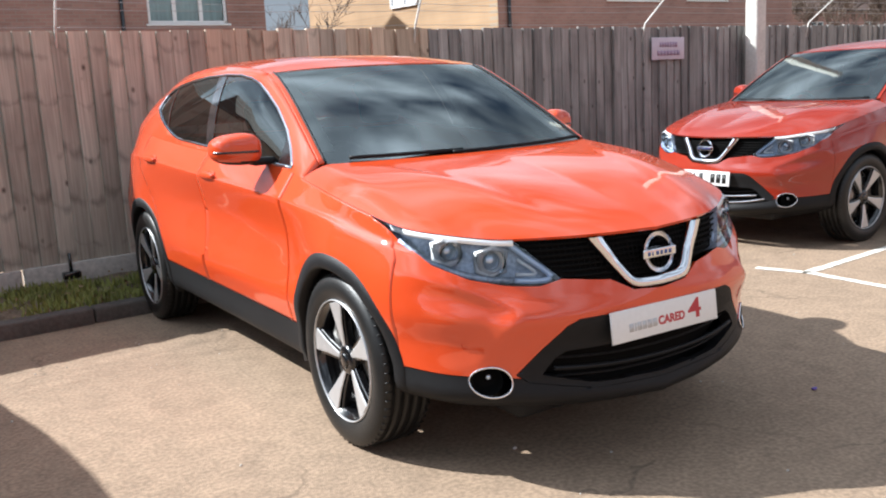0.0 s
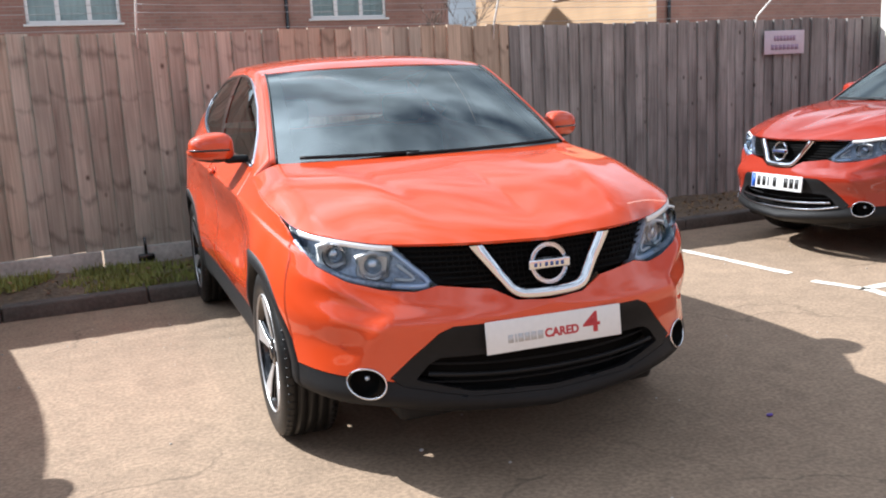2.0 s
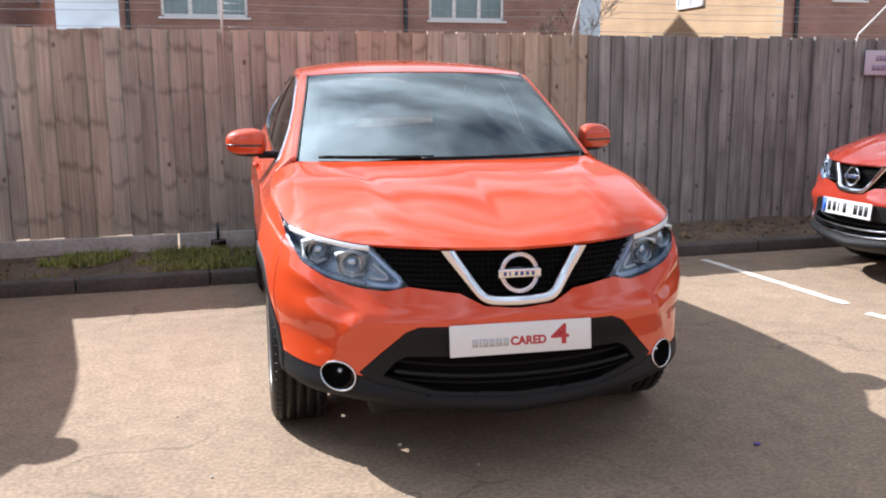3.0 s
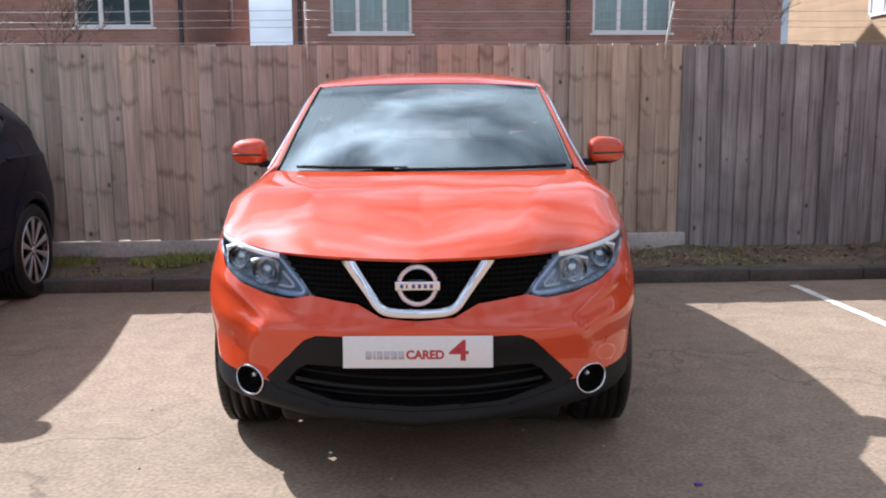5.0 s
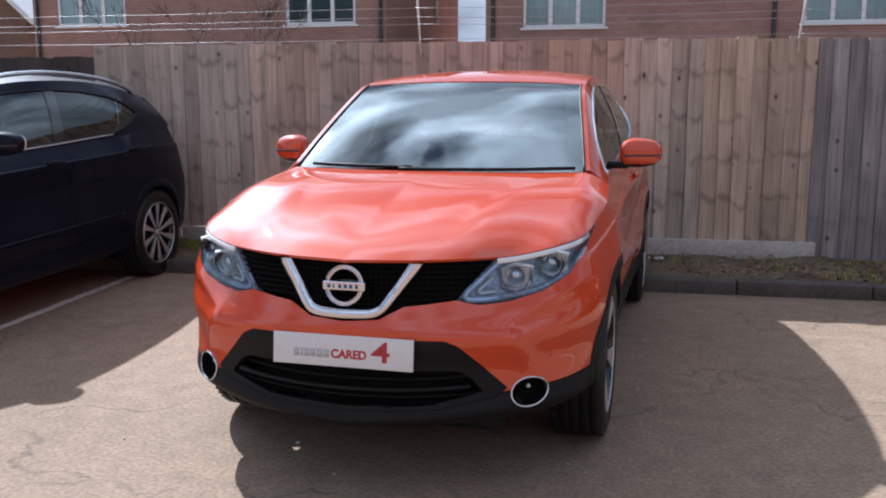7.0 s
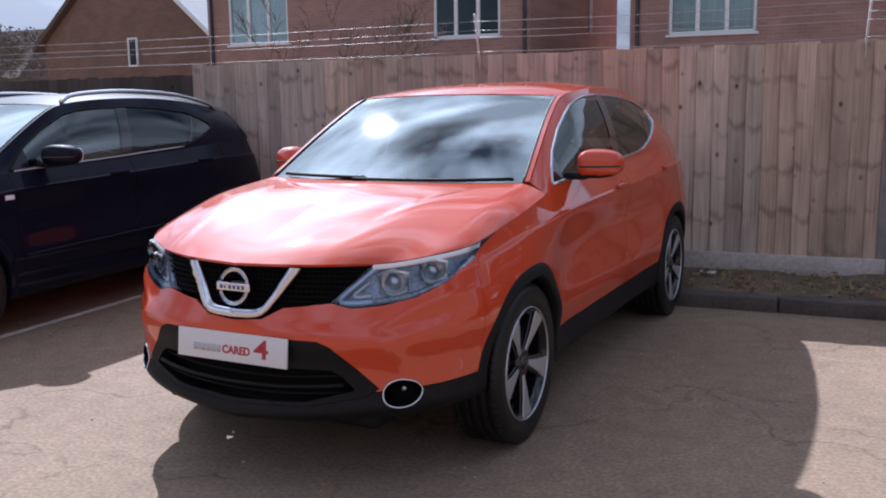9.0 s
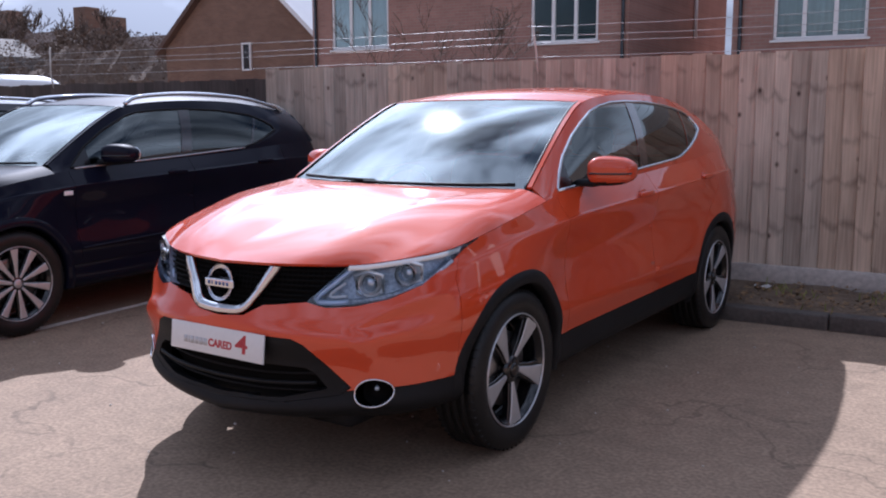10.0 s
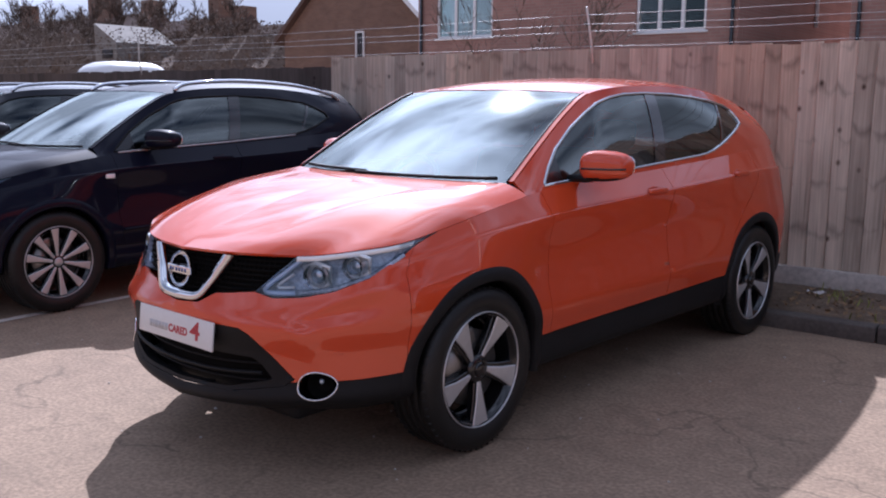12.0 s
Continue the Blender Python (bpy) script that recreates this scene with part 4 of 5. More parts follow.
def asphalt():
    m = material("worn_asphalt", (0.272, 0.193, 0.130), 0.92, bump=0.0026, bump_scale=140, vary=0.19, scale=0.9)
    n, l = m.node_tree.nodes, m.node_tree.links
    p = n["Principled BSDF"]
    old = p.inputs["Base Color"].links[0].from_socket
    tc = n.new("ShaderNodeTexCoord")
    grit = n.new("ShaderNodeTexNoise")
    grit.inputs["Scale"].default_value, grit.inputs["Detail"].default_value = 52, 6
    gr = n.new("ShaderNodeMapRange")
    gr.inputs["From Min"].default_value, gr.inputs["From Max"].default_value = 0.36, 0.64
    gr.inputs["To Min"].default_value, gr.inputs["To Max"].default_value = 0.80, 1.20
    # thin cracks along the borders of large cells, broken up by noise
    warp = n.new("ShaderNodeTexNoise")
    warp.inputs["Scale"].default_value, warp.inputs["Detail"].default_value = 2.2, 8
    addv = n.new("ShaderNodeMixRGB")
    addv.blend_type, addv.inputs[0].default_value = "ADD", 0.7
    vor = n.new("ShaderNodeTexVoronoi")
    vor.feature = "DISTANCE_TO_EDGE"
    vor.inputs["Scale"].default_value = 0.55
    line = n.new("ShaderNodeMapRange")
    line.inputs["From Min"].default_value, line.inputs["From Max"].default_value = 0.002, 0.008
    gate = n.new("ShaderNodeTexNoise")
    gate.inputs["Scale"].default_value = 1.1
    gm = n.new("ShaderNodeMapRange")
    gm.inputs["From Min"].default_value, gm.inputs["From Max"].default_value = 0.46, 0.54
    mx = n.new("ShaderNodeMath")
    mx.operation = "MAXIMUM"
    cr = n.new("ShaderNodeMapRange")
    cr.inputs["To Min"].default_value = 0.68
    stain = n.new("ShaderNodeTexNoise")
    stain.inputs["Scale"].default_value, stain.inputs["Detail"].default_value, stain.inputs["Roughness"].default_value = 1.9, 7, 0.7
    st = n.new("ShaderNodeMapRange")
    st.inputs["From Min"].default_value, st.inputs["From Max"].default_value = 0.54, 0.72
    st.inputs["To Min"].default_value, st.inputs["To Max"].default_value = 1.03, 0.76
    for t in (grit, warp, gate, stain):
        l.new(tc.outputs["Object"], t.inputs["Vector"])
    l.new(tc.outputs["Object"], addv.inputs[1])
    l.new(warp.outputs["Color"], addv.inputs[2])
    l.new(addv.outputs[0], vor.inputs["Vector"])
    l.new(vor.outputs["Distance"], line.inputs["Value"])
    l.new(gate.outputs["Fac"], gm.inputs["Value"])
    l.new(line.outputs[0], mx.inputs[0])
    l.new(gm.outputs[0], mx.inputs[1])
    l.new(mx.outputs[0], cr.inputs["Value"])
    l.new(grit.outputs["Fac"], gr.inputs["Value"])
    l.new(stain.outputs["Fac"], st.inputs["Value"])
    a, b = n.new("ShaderNodeMath"), n.new("ShaderNodeMath")
    a.operation = b.operation = "MULTIPLY"
    l.new(cr.outputs[0], a.inputs[0])
    l.new(gr.outputs[0], a.inputs[1])
    l.new(a.outputs[0], b.inputs[0])
    l.new(st.outputs[0], b.inputs[1])
    hsv = n.new("ShaderNodeHueSaturation")
    l.new(old, hsv.inputs["Color"])
    l.new(b.outputs[0], hsv.inputs["Value"])
    l.new(hsv.outputs[0], p.inputs["Base Color"])
    return m


def plank_wood(name, light, dark, knot, figure=0.42, warm=1.0):
    """Weathered sawn boards: long grain, wavy figure and scattered knots, different on each board."""
    m = bpy.data.materials.new(name)
    m.use_nodes = True
    n, l = m.node_tree.nodes, m.node_tree.links
    p = n["Principled BSDF"]
    p.inputs["Roughness"].default_value, p.inputs["Specular IOR Level"].default_value = 0.85, 0.25
    tc, info = n.new("ShaderNodeTexCoord"), n.new("ShaderNodeObjectInfo")
    off = n.new("ShaderNodeVectorMath")
    off.operation = "SCALE"
    off.inputs[0].default_value = (37.0, 11.0, 0.13)
    l.new(info.outputs["Random"], off.inputs["Scale"])
    add = n.new("ShaderNodeVectorMath")
    l.new(tc.outputs["Object"], add.inputs[0])
    l.new(off.outputs[0], add.inputs[1])
    grain, patch, knots = n.new("ShaderNodeTexNoise"), n.new("ShaderNodeTexNoise"), n.new("ShaderNodeTexVoronoi")
    for tex, sc in ((grain, (70, 20, 2.2)), (patch, (5, 3, 1.6)), (knots, (7.5, 0.01, 5.2))):
        mp = n.new("ShaderNodeMapping")
        mp.inputs["Scale"].default_value = sc
        l.new(add.outputs[0], mp.inputs[0])
        l.new(mp.outputs[0], tex.inputs["Vector"])
    grain.inputs["Scale"].default_value, patch.inputs["Scale"].default_value, knots.inputs["Scale"].default_value = 1, 1, 1
    grain.inputs["Detail"].default_value = patch.inputs["Detail"].default_value = 5
    sm = n.new("ShaderNodeMath")
    l.new(grain.outputs["Fac"], sm.inputs[0])
    l.new(patch.outputs["Fac"], sm.inputs[1])
    rng = n.new("ShaderNodeMapRange")
    rng.inputs["From Min"].default_value, rng.inputs["From Max"].default_value = 0.55, 1.4
    l.new(sm.outputs[0], rng.inputs["Value"])
    mix = n.new("ShaderNodeMixRGB")
    mix.inputs[1].default_value, mix.inputs[2].default_value = (*dark, 1), (*light, 1)
    l.new(rng.outputs[0], mix.inputs[0])
    kr = n.new("ShaderNodeMapRange")
    kr.inputs["From Min"].default_value, kr.inputs["From Max"].default_value = 0.03, 0.155
    l.new(knots.outputs["Distance"], kr.inputs["Value"])
    sep = n.new("ShaderNodeSeparateColor")
    l.new(knots.outputs["Color"], sep.inputs[0])
    gate = n.new("ShaderNodeMath")
    gate.operation, gate.inputs[1].default_value = "GREATER_THAN", 0.45
    l.new(sep.outputs[0], gate.inputs[0])
    mxk = n.new("ShaderNodeMath")
    mxk.operation = "MAXIMUM"
    l.new(kr.outputs[0], mxk.inputs[0])
    l.new(gate.outputs[0], mxk.inputs[1])
    # whorls: wavy dark figure where branches grew, at much the same heights on every board
    sepz = n.new("ShaderNodeSeparateXYZ")
    l.new(add.outputs[0], sepz.inputs[0])
    wave = n.new("ShaderNodeMath")
    wave.operation, wave.inputs[1].default_value = "MULTIPLY_ADD", 0.3
    l.new(patch.outputs["Fac"], wave.inputs[0])
    l.new(sepz.outputs["Z"], wave.inputs[2])
    # neighbouring boards were sawn from one log and carry their whorls at one height; each whorl sags in the middle of its board
    where, near = n.new("ShaderNodeSeparateXYZ"), n.new("ShaderNodeSeparateXYZ")
    l.new(info.outputs["Location"], where.inputs[0])
    l.new(tc.outputs["Object"], near.inputs[0])
    log = n.new("ShaderNodeMath")
    log.operation, log.inputs[1].default_value = "SNAP", 0.66
    l.new(where.outputs["X"], log.inputs[0])
    lot = n.new("ShaderNodeTexWhiteNoise")
    lot.noise_dimensions = "1D"
    l.new(log.outputs[0], lot.inputs["W"])
    square = n.new("ShaderNodeMath")
    square.operation = "MULTIPLY"
    l.new(near.outputs["X"], square.inputs[0])
    l.new(near.outputs["X"], square.inputs[1])
    sag = n.new("ShaderNodeMath")
    sag.operation, sag.inputs[1].default_value = "MULTIPLY_ADD", -6.0
    l.new(square.outputs[0], sag.inputs[0])
    l.new(wave.outputs[0], sag.inputs[2])
    start = n.new("ShaderNodeMath")
    start.operation, start.inputs[1].default_value = "MULTIPLY_ADD", 0.6
    l.new(lot.outputs["Value"], start.inputs[0])
    l.new(sag.outputs[0], start.inputs[2])
    ping = n.new("ShaderNodeMath")
    ping.operation, ping.inputs[1].default_value = "PINGPONG", 0.17
    l.new(start.outputs[0], ping.inputs[0])
    blot = n.new("ShaderNodeTexNoise")
    blot.inputs["Scale"].default_value, blot.inputs["Detail"].default_value = 1.0, 3
    bmap = n.new("ShaderNodeMapping")
    bmap.inputs["Scale"].default_value = (7, 1, 3.5)
    l.new(add.outputs[0], bmap.inputs[0])
    l.new(bmap.outputs[0], blot.inputs["Vector"])
    bgate = n.new("ShaderNodeMapRange")
    bgate.inputs["From Min"].default_value, bgate.inputs["From Max"].default_value = 0.36, 0.60
    bgate.inputs["To Min"].default_value, bgate.inputs["To Max"].default_value = 0.06, 0.0
    l.new(blot.outputs["Fac"], bgate.inputs["Value"])
    away = n.new("ShaderNodeMath")
    l.new(ping.outputs[0], away.inputs[0])
    l.new(bgate.outputs[0], away.inputs[1])
    whorl = n.new("ShaderNodeMapRange")
    whorl.inputs["From Min"].default_value, whorl.inputs["From Max"].default_value = 0.0, 0.055
    whorl.inputs["To Min"].default_value, whorl.inputs["To Max"].default_value = 1.0 - figure, 1.0
    l.new(away.outputs[0], whorl.inputs["Value"])
    dim = n.new("ShaderNodeMath")
    dim.operation = "MULTIPLY"
    mk = n.new("ShaderNodeMixRGB")
    mk.inputs[1].default_value = (*knot, 1)
    l.new(mxk.outputs[0], mk.inputs[0])
    l.new(mix.outputs[0], mk.inputs[2])
    pr = n.new("ShaderNodeMapRange")
    pr.inputs["To Min"].default_value, pr.inputs["To Max"].default_value = 0.76, 1.22
    l.new(info.outputs["Random"], pr.inputs["Value"])
    hsv = n.new("ShaderNodeHueSaturation")
    l.new(mk.outputs[0], hsv.inputs["Color"])
    l.new(pr.outputs[0], dim.inputs[0])
    l.new(whorl.outputs[0], dim.inputs[1])
    l.new(dim.outputs[0], hsv.inputs["Value"])
    # some logs weathered browner, some greyer
    tone = n.new("ShaderNodeMixRGB")
    tone.inputs[1].default_value, tone.inputs[2].default_value = (0.97, 1.0, 1.04, 1), (0.98 + 0.14 * warm, 1.0 - 0.03 * warm, 1.02 - 0.15 * warm, 1)
    l.new(lot.outputs["Value"], tone.inputs[0])
    tint = n.new("ShaderNodeMixRGB")
    tint.blend_type, tint.inputs[0].default_value = "MULTIPLY", 1.0
    l.new(hsv.outputs[0], tint.inputs[1])
    l.new(tone.outputs[0], tint.inputs[2])
    l.new(tint.outputs[0], p.inputs["Base Color"])
    bp = n.new("ShaderNodeBump")
    bp.inputs["Distance"].default_value = 0.002
    l.new(grain.outputs["Fac"], bp.inputs["Height"])
    l.new(bp.outputs[0], p.inputs["Normal"])
    return m


def brickwork(name, a, b, mortar):
    m = material(name, a, 0.9)
    n, l = m.node_tree.nodes, m.node_tree.links
    p = n["Principled BSDF"]
    tc, mp, br = n.new("ShaderNodeTexCoord"), n.new("ShaderNodeMapping"), n.new("ShaderNodeTexBrick")
    mp.inputs["Rotation"].default_value = (radians(90), 0, 0)
    br.inputs["Color1"].default_value, br.inputs["Color2"].default_value, br.inputs["Mortar"].default_value = (*a, 1), (*b, 1), (*mortar, 1)
    br.inputs["Scale"].default_value, br.inputs["Mortar Size"].default_value = 1.0, 0.006
    br.inputs["Brick Width"].default_value, br.inputs["Row Height"].default_value = 0.225, 0.075
    l.new(tc.outputs["Object"], mp.inputs[0])
    l.new(mp.outputs[0], br.inputs["Vector"])
    ns = n.new("ShaderNodeTexNoise")
    ns.inputs["Scale"].default_value, ns.inputs["Detail"].default_value = 1.3, 6
    l.new(tc.outputs["Object"], ns.inputs["Vector"])
    r = n.new("ShaderNodeMapRange")
    r.inputs["To Min"].default_value, r.inputs["To Max"].default_value = 0.7, 1.3
    l.new(ns.outputs["Fac"], r.inputs["Value"])
    hsv = n.new("ShaderNodeHueSaturation")
    l.new(br.outputs["Color"], hsv.inputs["Color"])
    l.new(r.outputs[0], hsv.inputs["Value"])
    l.new(hsv.outputs[0], p.inputs["Base Color"])
    return m


ASPHALT = asphalt()
CONCRETE = material("concrete", (0.50, 0.47, 0.43), 0.85, vary=0.3, scale=3, bump=0.002, bump_scale=60)
KERB_STONE = material("kerb_stone", (0.095, 0.082, 0.072), 0.9, vary=0.35, scale=4, bump=0.004, bump_scale=50)
SOIL = material("verge_soil", (0.17, 0.125, 0.085), 0.95, vary=0.5, scale=5, bump=0.02, bump_scale=30)
GRASS = material("grass_blades", (0.27, 0.29, 0.07), 0.7, vary=0.45, scale=3)
LITTER = material("dead_leaves", (0.26, 0.17, 0.09), 0.9, vary=0.5, scale=12)
PLANK_BROWN = plank_wood("brown_fence_wood", (0.64, 0.565, 0.46), (0.27, 0.23, 0.185), (0.075, 0.05, 0.038), 0.38)
PLANK_GREY = plank_wood("grey_fence_wood", (0.43, 0.405, 0.38), (0.115, 0.108, 0.102), (0.03, 0.022, 0.018), 0.12, 0.2)
# boards of the left run, with its shade put into the wood colour
PLANK_SHADED = plank_wood("shaded_fence_wood", (0.13, 0.105, 0.09), (0.06, 0.05, 0.045), (0.02, 0.016, 0.014), 0.05, 0.2)
BRICK_BROWN = brickwork("brown_brick", (0.365, 0.205, 0.165), (0.305, 0.168, 0.137), (0.315, 0.25, 0.215))
BRICK_DARK = brickwork("dark_brown_brick", (0.22, 0.125, 0.085), (0.18, 0.10, 0.07), (0.20, 0.16, 0.13))
# for one end wall: the yellow of its sunlight is put into the brick
BRICK_SUNLIT = brickwork("sunlit_yellow_brick", (0.42, 0.27, 0.15), (0.37, 0.235, 0.13), (0.36, 0.28, 0.20))
GREY_RENDER = material("grey_render", (0.24, 0.22, 0.20), 0.9, vary=0.2, scale=1.5)
ROOF_TILE = material("roof_tile", (0.12, 0.075, 0.06), 0.85, vary=0.3, scale=2, bump=0.01, bump_scale=12)
UPVC = material("white_frame", (0.80, 0.80, 0.80), 0.35, vary=0.04, scale=4)
CURTAIN = material("pale_curtain", (0.78, 0.80, 0.82), 0.9, vary=0.25, scale=3, stretch=(9, 1, 0.4))
# slab in a window opening; the darkness of the room is put into its colour
ROOM_SHADE = material("painted_room_shade", (0.05, 0.05, 0.055), 0.9)
PANE = glass("house_pane", (0.86, 0.92, 0.93))
LINE_PAINT = material("line_paint", (0.75, 0.70, 0.62), 0.8, vary=0.3, scale=9, bump=0.001, bump_scale=90)
WIRE = material("galvanised_wire", (0.40, 0.40, 0.40), 0.5, 0.5)
POST_PAINT = material("painted_post", (0.66, 0.63, 0.58), 0.6, vary=0.15, scale=3)
SIGN_FACE = material("sign_face", (0.60, 0.53, 0.60), 0.5, vary=0.08, scale=5)
SIGN_VIOLET = material("violet_foil", (0.10, 0.05, 0.30), 0.4)
SIGN_INK = material("sign_ink", (0.36, 0.27, 0.38), 0.6)
BARK = material("bark", (0.10, 0.075, 0.06), 0.9, vary=0.3, scale=10, bump=0.01, bump_scale=20)
TWIG = material("twigs", (0.12, 0.085, 0.065), 0.9, vary=0.3, scale=4)
# hedge brown lightened, so that distance haze is part of the colour
HEDGE_HAZED = material("hazed_hedge_leaves", (0.165, 0.125, 0.10), 0.95, vary=0.3, scale=2, bump=0.05, bump_scale=6, spec=0.1)

# ---- plain walls that close the car park behind ----
for nm, xa, xb, ya, yb, hh in (("wall_south", -30, 30, -17.4, -17.0, 4.6), ("wall_east", 27.0, 27.4, -17.0, 3.0, 4.2)):
    tagged(part(nm, made(box, xa, xb, ya, yb, 0, hh), BRICK_BROWN, None, "plain brick wall closing the car park", smooth=False), category="wall", kind="structure")

# ---- ground, kerb, verge, lines ----
tagged(part("ground", made(box, -220, 220, -150, 260, -0.4, 0.0), ASPHALT, None, "worn sandy asphalt of the car park, with cracks", smooth=False), category="ground", kind="structure")


lines = tagged(new("bay_marking"), "worn white parking bay lines on the asphalt", "marking", kind="structure")
rng = random.Random(8)
for (xa, ya), (xb, yb) in (((2.725, 2.85), (2.878, 1.23)), ((2.845, 0.98), (2.95, 0.64)), ((2.95, 0.66), (2.90, -0.5)), ((2.95, 0.645), (5.6, 0.90)), ((-3.10, 2.45), (-2.78, -0.9))):
    d = Vector((xb - xa, yb - ya, 0))
    n_seg = max(2, int(d.length / 0.06))
    side_v = Vector((-d.y, d.x, 0)).normalized()
    row_a, row_b = [], []
    for i in range(n_seg + 1):
        p = Vector((xa, ya, 0.004)) + d * i / n_seg
        row_a.append(p + side_v * (0.036 + rng.uniform(-0.008, 0.005)))
        row_b.append(p - side_v * (0.036 + rng.uniform(-0.008, 0.005)))
    part("white_line", made(sheet, [row_b, row_a]), LINE_PAINT, lines, smooth=False)

tagged(part("pebble", made(rounded, (-0.372, -0.462, 0.006), (0.009, 0.006, 0.005), 2.4, 10, 6), PLATE_WHITE, None, "small white stone chip on the asphalt"), category="pebble")
tagged(part("wrapper_scrap", made(rounded, (1.02, -0.775, 0.006), (0.016, 0.010, 0.006), 2.2, 10, 6), SIGN_VIOLET, None, "tiny violet scrap of wrapper on the asphalt"), category="litter")
# all that follows, down to the cars, belongs to the site, which lies a little askew to the orange car
SITE = Matrix.Translation((0, 3.83, 0)) @ pose(0, 0, 0, 0, 0, 3.5) @ Matrix.Translation((0, -3.83, 0))
placed = set(scene.objects)


def kerb_y(x):
    return 2.87


kerb = tagged(new("kerb"), "low dark concrete kerb along the verge", "kerb", kind="structure")
rng = random.Random(4)
for i in range(28):
    x0 = -15 + i * 0.915
    k = made(box, 0.004, 0.911, 0, 0.125, -0.05, 0.10 + rng.uniform(-0.006, 0.006), 0.014)
    ob = part("kerb_stone", k, KERB_STONE, kerb)
    ob.matrix_basis = pose(x0, kerb_y(x0) + rng.uniform(-0.006, 0.006), 0, 0, 0, rng.uniform(-0.4, 0.4))

rows = []
for j in range(9):
    row = []
    for i in range(200):
        x = -15 + i * 0.131
        y = kerb_y(x) + 0.11 + (3.86 - kerb_y(x) - 0.11) * j / 8
        z = 0.082 + 0.05 * (j / 8) + 0.035 * noise.noise(Vector((x * 2.1, y * 2.1, 0))) * (1 if 0 < j else 0) + 0.015 * noise.noise(Vector((x * 9, y * 9, 3)))
        row.append((x, y, z))
    rows.append(row)
tagged(part("verge", made(sheet, rows), SOIL, None, "strip of bare soil between kerb and fence"), category="verge", kind="structure")

gb = bmesh.new()
rng = random.Random(11)
for i in range(15000):
    x = rng.uniform(-5.5, -0.6) if rng.random() < 0.97 else rng.uniform(0.9, 2.6)
    y = rng.uniform(kerb_y(x) + 0.12, 3.70)
    if noise.noise(Vector((x * 1.7, y * 3, 7))) < 0.02:
        continue
    h, a, lean = rng.uniform(0.02, 0.075), rng.uniform(0, 6.28), rng.uniform(0.0, 0.05)
    w = 0.0055
    c, s = math.cos(a), math.sin(a)
    z0 = 0.08 + 0.045 * (y - 2.98)
    v = [gb.verts.new((x - w * s, y + w * c, z0)), gb.verts.new((x + w * s, y - w * c, z0)), gb.verts.new((x + lean * c + w * 0.4 * s, y + lean * s, z0 + h)), gb.verts.new((x + lean * c - w * 0.4 * s, y + lean * s, z0 + h))]
    gb.faces.new(v)
tagged(part("grass", gb, GRASS, None, "thin patchy grass on the verge", smooth=False), category="grass", kind="stuff")
lb = bmesh.new()
for i in range(2600):
    x = rng.uniform(0.8, 8.0) if rng.random() < 0.8 else rng.uniform(-9, -0.8)
    y = rng.uniform(kerb_y(x) + 0.12, 3.76)
    z, r, a = rng.uniform(0.10, 0.16), rng.uniform(0.008, 0.03), rng.uniform(0, 6.28)
    t = [rng.uniform(-0.012, 0.012) for _ in range(4)]
    lb.faces.new([lb.verts.new((x + r * math.cos(a + q * 1.57) * (1 if q % 2 else 0.6), y + r * math.sin(a + q * 1.57) * (1 if q % 2 else 0.6), z + t[q])) for q in range(4)])
tagged(part("leaf_litter", lb, LITTER, None, "dead leaves and litter along the fence", smooth=False), category="litter", kind="stuff")
sb = bmesh.new()
for i in range(140):
    x, y = rng.uniform(-5, 5), rng.uniform(-2.6, 2.7)
    r = rng.uniform(0.003, 0.007)
    rounded(sb, (x, y, r * 0.4), (r, r * 0.8, r * 0.6), 2.4, 6, 4)
tagged(part("grit", sb, CONCRETE, None, "small pale stones scattered on the asphalt"), category="grit", kind="stuff")

# ---- fence ----


def board_mesh(name, height, mat, lean):
    """A feather-edged board, thick on one side, its top cut square."""
    bm = bmesh.new()
    w = 0.148
    prof = [(-w / 2, 0.0), (-w / 2, -0.030), (-w / 2 + 0.006, -0.035), (w / 2, -0.010), (w / 2, 0.0)]
    levels = [0.0, height * 0.34, height * 0.67, height]
    rows_ = [[bm.verts.new((x + lean * math.sin(k * 1.9) * 0.5, y, z)) for x, y in prof] for k, z in enumerate(levels)]
    for A, B in zip(rows_, rows_[1:]):
        for j in range(5):
            bm.faces.new((A[j], B[j], B[(j + 1) % 5], A[(j + 1) % 5]))
    bm.faces.new(rows_[0])
    bm.faces.new(rows_[-1][::-1])
    bmesh.ops.recalc_face_normals(bm, faces=bm.faces[:])
    me = bpy.data.meshes.new(name)
    bm.to_mesh(me)
    bm.free()
    me.materials.append(mat)
    return me


def fence_run(label, x0, x1, z0, z1, mat, y, seed):
    fence = tagged(new("fence"), label, "fence", kind="structure")
    r = random.Random(seed)
    variants = [board_mesh("fence_board", z1 - z0, mat, q) for q in (-0.006, 0.0, 0.004, 0.008)]
    x = x0
    while x < x1:
        b = new("fence_board", r.choice(variants))
        b.parent = fence
        b.matrix_basis = pose(x + 0.06, y + r.uniform(-0.004, 0.004), z0 + r.uniform(-0.012, 0.010), r.uniform(-0.5, 0.5), r.uniform(-0.35, 0.35), r.uniform(-3.2, 3.2))
        x += 0.124 + r.uniform(-0.006, 0.010)
    for z in (0.45, 1.05, 1.6):
        part("fence_rail", made(box, x0, x1, y + 0.012, y + 0.07, z, z + 0.09, 0.005), mat, fence)
    return fence


